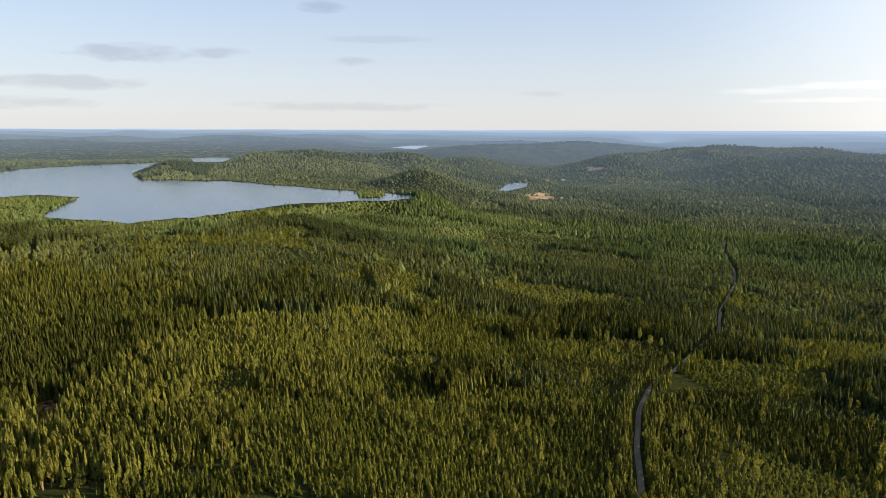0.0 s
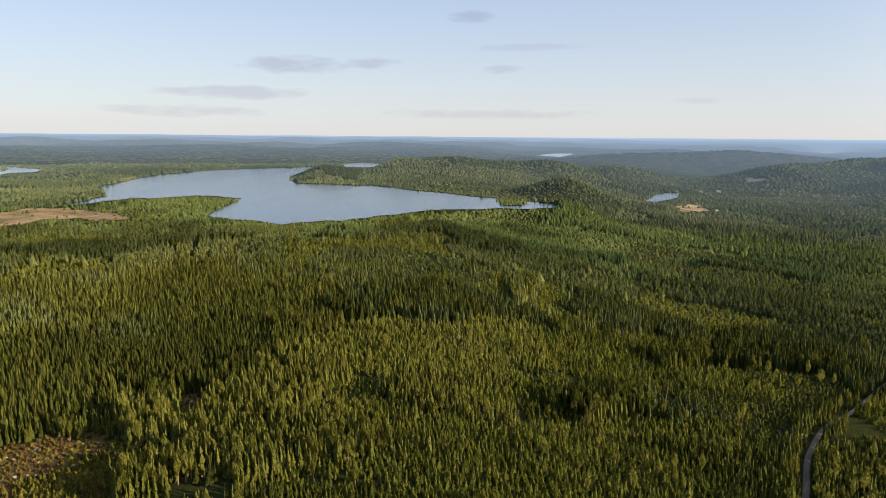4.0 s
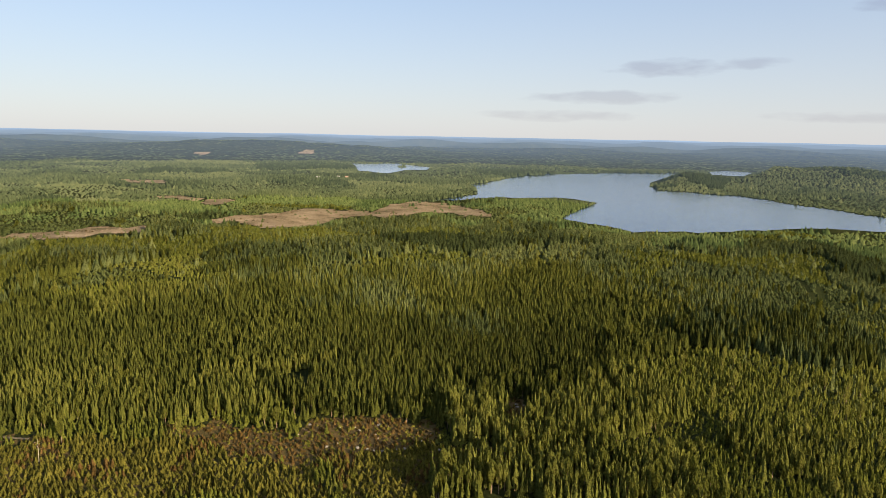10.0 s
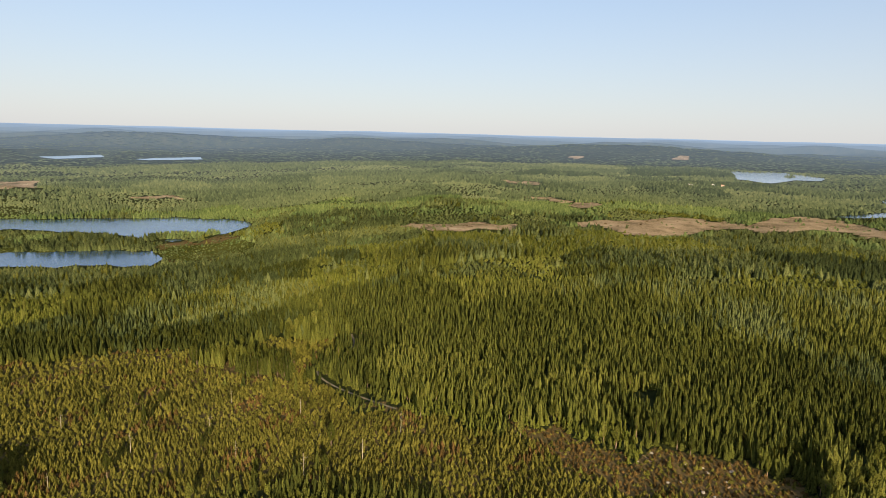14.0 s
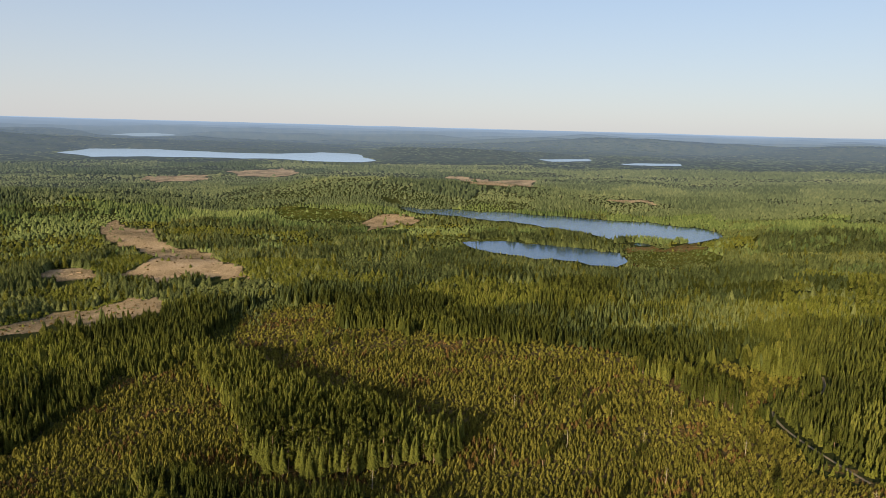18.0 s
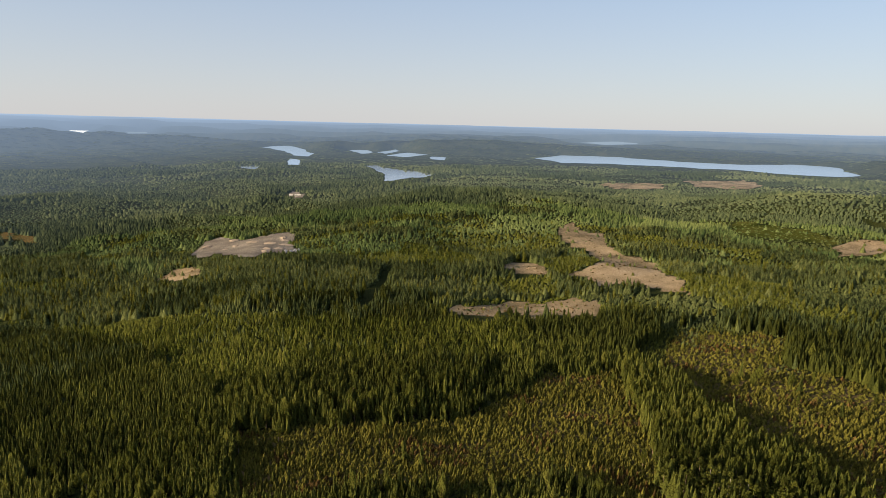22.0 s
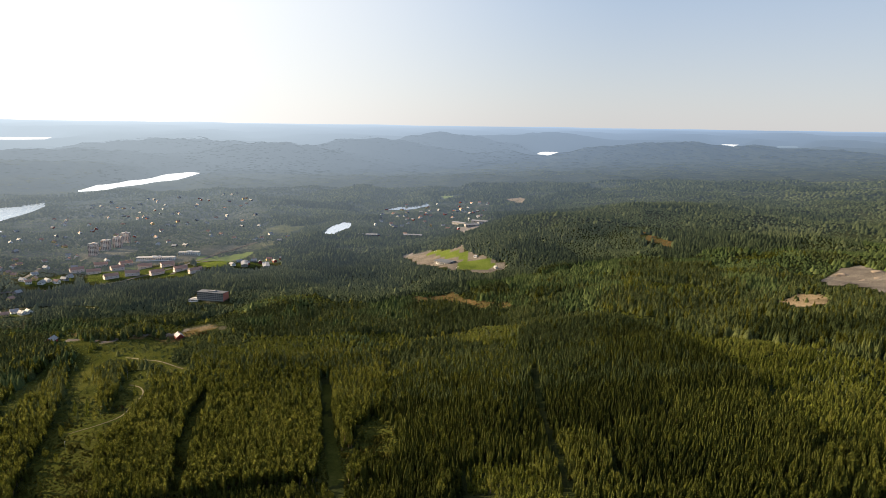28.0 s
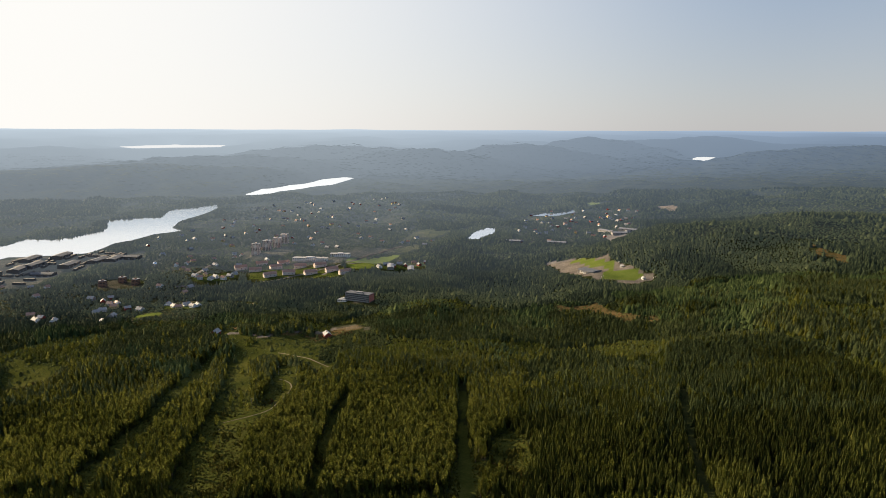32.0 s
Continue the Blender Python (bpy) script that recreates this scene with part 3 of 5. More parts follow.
def inside(x, y, poly):
    hit = np.zeros(x.shape, bool)
    lo, hi = poly.min(0), poly.max(0)
    near = np.nonzero((x >= lo[0]) & (x <= hi[0]) & (y >= lo[1]) & (y <= hi[1]))[0]
    if not len(near):
        return hit
    px, py = x[near], y[near]
    h = np.zeros(px.shape, bool)
    for (ax, ay), (bx, by) in zip(poly, np.roll(poly, -1, 0)):
        if ay == by:
            continue
        c = (ay > py) != (by > py)
        h ^= c & (px < (bx - ax) * (py - ay) / (by - ay) + ax)
    hit[near] = h
    return hit


def segment_distance(x, y, pts):
    best = np.full(x.shape, 1e9)
    for (ax, ay), (bx, by) in zip(pts[:-1], pts[1:]):
        dx, dy = bx - ax, by - ay
        t = np.clip(((x - ax) * dx + (y - ay) * dy) / (dx * dx + dy * dy + 1e-9), 0, 1)
        best = np.minimum(best, np.hypot(x - ax - t * dx, y - ay - t * dy))
    return best


def smooth(a, b, v):
    t = np.clip((v - a) / (b - a), 0, 1)
    return t * t * (3 - 2 * t)


RNG = np.random.default_rng(7)
WAVES = [(RNG.uniform(0, 6.283), RNG.uniform(0.6, 1.4), RNG.uniform(0, 6.283)) for _ in range(24)]


def swell(x, y, length):
    """A sum of long waves, about -1 to 1."""
    s = np.zeros(np.shape(x))
    for i, (a, k, p) in enumerate(WAVES):
        w = 6.283 * k / length * (1 + 0.13 * i)
        s = s + np.sin((x * np.cos(a) + y * np.sin(a)) * w + p) / (1 + 0.15 * i)
    return s / 4.2


# near rises: heading, distance, height, reach along the sight line and across it, all as if on level ground
RISES = ((133, 720, 13, 120, 220), (104, 640, 9, 120, 160), (295, 1500, 8, 150, 300), (281, 1700, 10, 160, 330))
# hills: heading and height of the crest in the sky (degrees), distance, reach along the sight line and across it (metres)
CRESTS = ((111.3, -2.46, 2250, 130, 110), (108.0, -2.64, 2300, 120, 90), (104.3, -1.69, 2450, 200, 130), (100.8, -1.48, 2550, 260, 170), (96.7, -1.85, 2600, 260, 130), (92.5, -1.89, 2650, 260, 140),
          (87.0, -2.1, 2900, 250, 130), (90.3, -3.23, 1760, 100, 75), (78.3, -0.82, 4800, 450, 546), (84.7, -1.13, 4600, 400, 390), (73.9, -1.68, 3100, 250, 200), (67.3, -1.04, 3300, 380, 330),
          (61.7, -1.22, 3150, 380, 330), (56.5, -1.48, 3000, 350, 350), (143.2, -0.62, 5500, 500, 780), (147.4, -0.52, 5200, 500, 650), (168.3, -0.38, 6500, 500, 585), (181.5, -0.77, 6800, 500, 780),
          (229.4, -0.9, 7200, 600, 910), (198.9, -1.53, 4200, 300, 780), (239.2, -1.52, 6000, 500, 910), (276.9, -0.7, 9500, 700, 900), (269.9, -1.2, 6400, 500, 810), (283.9, -0.99, 9500, 700, 900),
          (234.9, -1.07, 5200, 400, 910), (287.0, -0.54, 7500, 450, 468), (291.1, -0.99, 6300, 400, 540), (277.6, -0.71, 9500, 700, 630), (306.3, -1.1, 6300, 450, 720), (315.6, -1.97, 5200, 400, 756),
          (321.7, -2.55, 4300, 350, 756), (327.3, -2.86, 4000, 350, 720), (299.4, -1.47, 5600, 400, 540), (231.7, -5.13, 1500, 200, 160), (238.0, -6.37, 1450, 170, 120), (225.5, -5.23, 1550, 190, 150),
          (269.7, -5.9, 1750, 190, 190), (276.0, -6.6, 1600, 160, 140), (262.0, -7.06, 1600, 170, 150), (205.6, -3.91, 1650, 150, 190), (196.4, -4.12, 1650, 150, 190), (187.3, -5.07, 1600, 140, 170))
FALL_AT = (0, 6, 80, 100, 160, 180, 250, 268, 288, 345, 360)
FALL = (75, 60, 55, 0, 0, 35, 65, 110, 180, 180, 75)


def valley(a, r):
    """The land falls away from the rise under the flight, most of all towards the town."""
    d = np.interp(a, FALL_AT, FALL)
    return -d * (1 - np.exp(-np.maximum(r - 120, 0) / 550)) * (1 - 0.55 * smooth(6000, 16000, r))


def set_down(ha, hr, hh, sr, st):
    k = 1.0
    for _ in range(30):
        k = 0.5 * k + 0.5 * (CZ - float(valley(np.array([ha]), np.array([hr * k]))[0])) / CZ
    return ha, hr * k, hh * k, sr * k, st * k


HILLS = [set_down(*h) for h in RISES]
for ha, he, hr, sr, st in CRESTS:
    HILLS.append((ha, hr, CZ + hr * math.tan(radians(he)) - 8.0 - float(valley(np.array([ha]), np.array([hr]))[0]), sr, st))


# lines of sight that stay open over the near shore of each far lake: heading, level distance of the shore, true distance
OPENINGS = []
for kind, name, poly in AREAS:
    if kind != "W" or np.hypot(*(poly.mean(0) - np.array([CX, CY]))) < 600:
        continue
    edge = np.concatenate([a + (b - a) * np.linspace(0, 1, 60)[:, None] for a, b in zip(poly, np.roll(poly, -1, 0))]) - np.array([CX, CY])
    ea, er = np.degrees(np.arctan2(edge[:, 1], edge[:, 0])) % 360, np.hypot(edge[:, 0], edge[:, 1])
    bins = np.arange(ea.min(), ea.max() + 0.15, 0.15)
    near = np.full(len(bins), np.inf)
    np.minimum.at(near, np.clip(np.round((ea - bins[0]) / 0.15).astype(int), 0, len(bins) - 1), er)
    near = np.interp(bins, bins[np.isfinite(near)], near[np.isfinite(near)])
    far = np.ones(len(bins))
    for _ in range(30):
        far = 0.5 * far + 0.5 * (CZ - valley(bins, near * far)) / CZ
    OPENINGS.append((bins, near, near * far))


def height(x, y):
    dx, dy = x - CX, y - CY
    r = np.hypot(dx, dy)
    a = np.degrees(np.arctan2(dy, dx)) % 360
    z = valley(a, r)
    calm = smooth(250, 900, r)
    z = z + swell(x, y, 700) * (1.2 + 4.5 * calm) + swell(y, x + 500, 330) * 2.2 * calm
    z = z + smooth(185, 235, a) * (1 - smooth(350, 358, a)) * smooth(300, 800, r) * (9.0 * swell(x + 200, y - 700, 560) + 4.0 * swell(y, x, 250))
    rough = 1 + 0.10 * swell(x + 900, y, 420)
    ranges = np.zeros(np.shape(z))
    for k, (ha, hr, hh, sr, st) in enumerate(HILLS):
        ca, sn = math.cos(radians(ha)), math.sin(radians(ha))
        u, v = dx * ca + dy * sn - hr, -dx * sn + dy * ca
        one = hh * np.exp(-0.5 * (u / sr) ** 2 - 0.5 * (v / st) ** 2)
        if k < len(RISES):
            z = z + one * rough
        else:
            ranges = ranges + one ** 6
    z = z + ranges ** (1 / 6) * (0.7 * rough + 0.3)
    end = smooth(7000, 20000, r)
    z = z + smooth(4500, 8000, r) * (1 - end) * (24 + 60 * swell(x, y, 4500))
    z = z * (1 - end) + (CZ - 8 + 26 * swell(x, y, 9000)) * end
    z = z + 34 * swell(x, y + 900, 3200) * smooth(6000, 9000, r) * (1 - smooth(13000, 22000, r))
    for bins, near, far in OPENINGS:
        m = np.nonzero((a > bins[0] - 3) & (a < bins[-1] + 3) & (r > 150))[0]
        if not len(m):
            continue
        am, rm = a[m], r[m]
        d0, d1 = np.interp(am, bins, near), np.interp(am, bins, far)
        side = np.maximum(np.maximum(bins[0] - am, am - bins[-1]), 0)
        top = CZ - rm * CZ / d0 - 9.0 * smooth(0, 400, d1 - rm) + 14 * side * side + 1e6 * (rm > d1)
        z[m] = np.minimum(z[m], top)
    return z


def level_plan(x, y, z):
    """Where the sight line of a point meets level ground."""
    k = CZ / np.maximum(CZ - z, 1.0)
    return CX + (x - CX) * k, CY + (y - CY) * k


def reach(r):
    """Distances past 3.3 km are drawn together, so that the far hills stay within the scene."""
    return np.where(r < 3300, r, 3300 + 1350 * (1 - np.exp(-(np.maximum(r, 3300) - 3300) / 1350)))


def drawn(x, y, z):
    r = np.hypot(x - CX, y - CY) + 1e-6
    s = reach(r) / r
    return CX + (x - CX) * s, CY + (y - CY) * s, CZ + (z - CZ) * s, s


def on_ground_many(px, py):
    """The true places of points given in level plan."""
    lo, hi = np.full(np.shape(px), 0.4), np.full(np.shape(px), 3.2)
    for _ in range(17):
        k = (lo + hi) / 2
        over = k > (CZ - height(CX + (px - CX) * k, CY + (py - CY) * k)) / CZ
        lo, hi = np.where(over, lo, k), np.where(over, k, hi)
    return CX + (px - CX) * k, CY + (py - CY) * k


def on_ground(px, py):
    x, y = on_ground_many(np.array([float(px)]), np.array([float(py)]))
    return float(x[0]), float(y[0])


def haze_start(a):
    """The painted haze begins sooner over the low land towards the town."""
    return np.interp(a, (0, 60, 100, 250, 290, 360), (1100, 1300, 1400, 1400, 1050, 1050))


def haze_over(x, y):
    """Painted haze at a place, and how far the place lies towards the sun."""
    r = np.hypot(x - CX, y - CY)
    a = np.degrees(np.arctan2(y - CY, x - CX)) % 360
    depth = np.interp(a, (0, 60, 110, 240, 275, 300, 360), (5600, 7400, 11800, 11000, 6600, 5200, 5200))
    return 1 - np.exp(-np.maximum(r - haze_start(a), 0) / depth) + 0.22 * smooth(9000, 22000, r), smooth(265, 315, a)


def mesh_object(name, verts, faces, mats, smooth_faces=False):
    me = bpy.data.meshes.new(name)
    verts = np.ascontiguousarray(verts, np.float32)
    faces = np.ascontiguousarray(faces, np.int32)
    n, k = faces.shape
    me.vertices.add(len(verts))
    me.vertices.foreach_set("co", verts.ravel())
    me.loops.add(n * k)
    me.loops.foreach_set("vertex_index", faces.ravel())
    me.polygons.add(n)
    me.polygons.foreach_set("loop_start", np.arange(0, n * k, k, dtype=np.int32))
    me.polygons.foreach_set("use_smooth", np.full(n, smooth_faces))
    for m in mats:
        me.materials.append(m)
    me.update(calc_edges=True)
    return new(name, me)


# ------------------------------------------------------------ water levels
LEVEL = {}
for kind, name, poly in AREAS:
    if kind != "W":
        continue
    c = poly.mean(0)
    gx, gy = on_ground(c[0], c[1])
    ga = math.degrees(math.atan2(gy - CY, gx - CX)) % 360
    LEVEL[name] = float(valley(np.array([ga]), np.array([math.hypot(gx - CX, gy - CY)]))[0])


def ground_height(x, y):
    """Height with the lake beds pressed in."""
    z = height(x, y)
    for kind, name, poly in AREAS:
        if kind != "W":
            continue
        lev = LEVEL[name]
        k = (CZ - lev) / CZ
        true = np.array([CX, CY]) + (poly - np.array([CX, CY])) * k
        reach_m = 60 + 0.02 * np.hypot(*(true.mean(0) - np.array([CX, CY])))
        lo, hi = true.min(0) - reach_m, true.max(0) + reach_m
        near = np.nonzero((x > lo[0]) & (x < hi[0]) & (y > lo[1]) & (y < hi[1]))[0]
        if not len(near):
            continue
        px, py = x[near], y[near]
        d = segment_distance(px, py, np.vstack([true, true[:1]]))
        ins = inside(px, py, true)
        shore = np.where(ins, -np.minimum(0.5 + d * 0.15, 5.0), 0.6)
        w = np.where(ins, 0.0, smooth(0, reach_m, d))
        z[near] = (lev + shore) * (1 - w) + z[near] * w
    for kind, name, poly in AREAS:
        if kind == "I":
            c = poly.mean(0)
            lev = min((np.hypot(*(p - c).T).min(), LEVEL[nm]) for kd, nm, p in AREAS if kd == "W")[1]
            m = inside(*level_plan(x, y, np.full(x.shape, lev)), poly)
            z[m] = lev + 0.8
    return z


# ------------------------------------------------------------ ground
az_steps = np.concatenate([np.arange(48, 342, 0.4), np.arange(342, 408, 3.0)])
r_steps = np.concatenate([np.geomspace(12, 130, 9)[:-1], np.geomspace(130, 5000, 184)[:-1], np.geomspace(5000, 60000, 50)])
NA, NR = len(az_steps), len(r_steps)
aa, rr = np.meshgrid(np.radians(az_steps), r_steps)
gx, gy = (CX + rr * np.cos(aa)).ravel(), (CY + rr * np.sin(aa)).ravel()
gz = ground_height(gx, gy)
fx, fy = level_plan(gx, gy, gz)
vx, vy, vz, vs = drawn(gx, gy, gz)
verts = np.stack([vx, vy, vz], 1)
ii, jj = np.meshgrid(np.arange(NR - 1), np.arange(NA), indexing="ij")
j2 = (jj + 1) % NA
quads = np.stack([ii * NA + jj, (ii + 1) * NA + jj, (ii + 1) * NA + j2, ii * NA + j2], -1).reshape(-1, 4)[:, ::-1]
ring = quads.min(1) // NA
COVERS = {"B": "cut", "G": "gravel", "S": "scrub", "F": "field", "M": "meadow"}
weights = {k: np.zeros(len(gx)) for k in COVERS.values()}
for kind, name, poly in AREAS:
    if kind in COVERS:
        hit = inside(fx, fy, poly)
        weights[COVERS[kind]][hit] = 0.45 if name in ("sawmill", "towers_yard", "town_yard", "slope_parking", "bare_strip", "school_yard", "rows_yard", "office_yard", "villa_yard", "villa_yard_b", "villa_yard_c", "brick_yard") else 1.0
    elif kind == "V":
        weights["gravel"][inside(fx, fy, poly)] = 0.36
    elif kind == "Y":
        weights["scrub"][inside(fx, fy, poly)] = 0.55


def land(name, mask, mat, centre=False):
    q = quads[mask]
    used = np.unique(q)
    index = np.full(len(verts), -1)
    index[used] = np.arange(len(used))
    ob = mesh_object(name, verts[used], index[q], [mat], True)
    far_off = haze_over(gx[used], gy[used])
    for k, w in list(weights.items()) + [("air", None), ("sunward", None)]:
        w = far_off[k == "sunward"] if w is None else w[used]
        a = ob.data.attributes.new(k, "FLOAT", "POINT")
        a.data.foreach_set("value", w.astype(np.float32))
    return ob


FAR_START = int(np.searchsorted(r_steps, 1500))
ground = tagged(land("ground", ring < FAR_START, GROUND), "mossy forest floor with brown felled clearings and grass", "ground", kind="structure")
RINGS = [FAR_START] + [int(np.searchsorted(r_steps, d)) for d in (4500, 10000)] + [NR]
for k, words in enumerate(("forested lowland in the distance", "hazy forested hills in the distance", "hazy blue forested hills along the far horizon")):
    tagged(land("hazed_land", (ring >= RINGS[k]) & (ring < RINGS[k + 1]), FAR_LAND), words, "land", kind="structure")
# the patch straight below the flight
bm = bmesh.new()
bmesh.ops.create_circle(bm, cap_ends=True, radius=13, segments=24, matrix=Matrix.Translation((CX, CY, float(ground_height(np.array([CX + 12.0]), np.array([CY]))[0]) - 0.3)))
me = bpy.data.meshes.new("ground_middle")
bm.to_mesh(me)
bm.free()
me.materials.append(GROUND)
tagged(new("ground_middle", me), "mossy forest floor below the flight", "ground", kind="structure")

for kind, name, poly in AREAS:
    if kind != "W":
        continue
    lev = LEVEL[name]
    k = (CZ - lev) / CZ
    true = np.array([CX, CY]) + (poly - np.array([CX, CY])) * k
    grown = true.mean(0) + (true - true.mean(0)) * 1.0
    bm = bmesh.new()
    f = bm.faces.new([bm.verts.new((u, v, lev)) for u, v in grown])
    bmesh.ops.triangulate(bm, faces=[f])
    if np.hypot(*(grown - np.array([CX, CY])).T).max() > 3300:
        bmesh.ops.subdivide_edges(bm, edges=bm.edges, cuts=5, use_grid_fill=True)
        co = np.array([v.co for v in bm.verts])
        for v, q in zip(bm.verts, np.stack(drawn(*co.T)[:3], 1)):
            v.co = q
    bmesh.ops.recalc_face_normals(bm, faces=bm.faces)
    if sum(f.normal.z for f in bm.faces) < 0:
        bmesh.ops.reverse_faces(bm, faces=bm.faces)
    me = bpy.data.meshes.new("lake")
    bm.to_mesh(me)
    bm.free()
    gap = true.mean(0) - np.array([CX, CY])
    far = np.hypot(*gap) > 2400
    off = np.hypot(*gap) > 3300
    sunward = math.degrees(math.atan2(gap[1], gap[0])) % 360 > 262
    # lakes past 3.3 km glow instead of mirroring the sky
    me.materials.append((GLOW_WHITE if sunward else GLOW_BLUE) if off else STILL if far or name[:4] == "town" else WATER)
    tagged(new("glowing_lake" if off else "lake_water", me), "still bright far lake between dark woods" if far else "calm blue lake water ringed by spruce forest", "lake", kind="structure")


def ribbon(name, pts, width, mat, label, lift=0.35):
    """A track laid over the ground."""
    true = [Vector((*on_ground(*p), 0)) for p in pts]
    fine = []
    for a, b in zip(true[:-1], true[1:]):
        n = max(2, int((b - a).length / 6))
        fine += [a.lerp(b, i / n) for i in range(n)]
    fine.append(true[-1])
    for _ in range(6):
        fine = [fine[0]] + [(a + b * 2 + c) / 4 for a, b, c in zip(fine[:-2], fine[1:-1], fine[2:])] + [fine[-1]]
    vs, fs = [], []
    for i, p in enumerate(fine):
        d = (fine[min(i + 1, len(fine) - 1)] - fine[max(i - 1, 0)]).normalized()
        n = Vector((-d.y, d.x, 0))
        for s in (-0.5, -0.2, 0.0, 0.2, 0.5):
            q = p + n * s * width * (1 + 0.12 * math.sin(i * 0.7 + s * 3))
            q.z = lift - (0.25 if abs(s) == 0.5 else 0.0)
            vs.append(q)
    for q, gz_ in zip(vs, ground_height(np.array([q.x for q in vs]), np.array([q.y for q in vs]))):
        q.z += float(gz_)
    for i in range(len(fine) - 1):
        for j in range(4):
            fs.append((i * 5 + j, i * 5 + j + 1, i * 5 + 6 + j, i * 5 + 5 + j))
    return tagged(mesh_object(name, np.array([tuple(v) for v in vs]), np.array(fs), [mat], True), label, "road", kind="structure")


for name, pts in LINES:
    if name == "road_main":
        ribbon("road", pts, 2.7, ROAD, "narrow grey gravel forest road between spruces")
    elif name in ("path_a", "slope_path", "slope_path2", "town_lane"):
        ribbon("track", pts, 1.5, TRACK, "pale dirt track through grass and young trees", 0.2)
    elif name[:11] == "town_street":
        ribbon("street", pts, 8.0, ASPHALT, "grey asphalt street of the town between trees", 0.6)

# ------------------------------------------------------------ forest
SEEDS = np.stack([RNG.uniform(-1, 1, 1400), RNG.uniform(-1, 1, 1400)], 1)
rad = 60 + 4600 * RNG.random(1400) ** 1.3
SEEDS = np.stack([CX + rad * np.cos(SEEDS[:, 0] * np.pi), CY + rad * np.sin(SEEDS[:, 0] * np.pi)], 1)
STAND_H = RNG.choice([3.0, 4.6, 6.4, 8.4, 11.0], 1400, p=[0.16, 0.24, 0.24, 0.21, 0.15])
STAND_TONE = RNG.normal(0, 0.19, 1400)


def stand_of(x, y):
    wx = x + 22 * swell(x, y, 130)
    wy = y + 22 * swell(y + 300, x, 130)
    best, arg = np.full(len(x), 1e18), np.zeros(len(x), int)
    for lo in range(0, len(x), 20000):
        s = slice(lo, lo + 20000)
        d = (wx[s, None] - SEEDS[None, :, 0]) ** 2 + (wy[s, None] - SEEDS[None, :, 1]) ** 2
        arg[s] = d.argmin(1)
    return arg


def ring_tree(segs, rings, seed, lumpy=0.18, jag=0.0):
    """A crown of rings (radius, height) below a tip, all of unit height and unit radius."""
    g = np.random.default_rng(seed)
    vs, fs = [(g.normal(0, 0.03), g.normal(0, 0.03), 1.0)], []
    for k, (r, h) in enumerate(rings):
        for i in range(segs):
            a = 6.2832 * (i + 0.5 * (k % 2)) / segs + g.normal(0, 0.12)
            q = r * (1 + g.normal(0, lumpy)) * (1.12 - 0.4 * jag * ((i + k) % 2))
            vs.append((q * math.cos(a), q * math.sin(a), h + g.normal(0, 0.025)))
    for i in range(segs):
        fs.append((0, 1 + i, 1 + (i + 1) % segs))
    for k in range(len(rings) - 1):
        p, q = 1 + k * segs, 1 + (k + 1) * segs
        for i in range(segs):
            j = (i + 1) % segs
            fs += [(p + i, q + i, q + j), (p + i, q + j, p + j)]
    return np.array(vs), np.array(fs)


SPRUCE_FINE = [ring_tree(6, ((0.26, 0.80), (0.20, 0.72), (0.64, 0.48), (0.44, 0.40), (1.0, 0.12)), s, 0.2, 1.0) for s in range(6)]
SPRUCE_COARSE = [ring_tree(5, ((0.32, 0.72), (0.66, 0.42), (1.0, 0.10)), 20 + s, 0.2, 1.0) for s in range(6)]
SPRUCE_PLAIN = [ring_tree(4, ((0.55, 0.55), (1.0, 0.08)), 40 + s, 0.24, 0.4) for s in range(4)]
SPRUCE_FAR = [ring_tree(4, ((1.0, 0.0),), 60 + s, 0.25) for s in range(4)]
SPRUCE_TINY = [ring_tree(3, ((1.0, 0.0),), 64 + s, 0.25) for s in range(4)]
SPRUCE_CONE = [ring_tree(5, ((1.0, 0.05),), 70 + s, 0.25) for s in range(4)]
ROUND_FINE = [ring_tree(6, ((0.50, 0.90), (1.0, 0.64), (0.72, 0.46), (0.2, 0.28)), 80 + s, 0.34, 0.6) for s in range(5)]
ROUND_COARSE = [ring_tree(5, ((0.6, 0.84), (1.0, 0.55), (0.3, 0.25)), 100 + s, 0.28, 0.7) for s in range(4)]


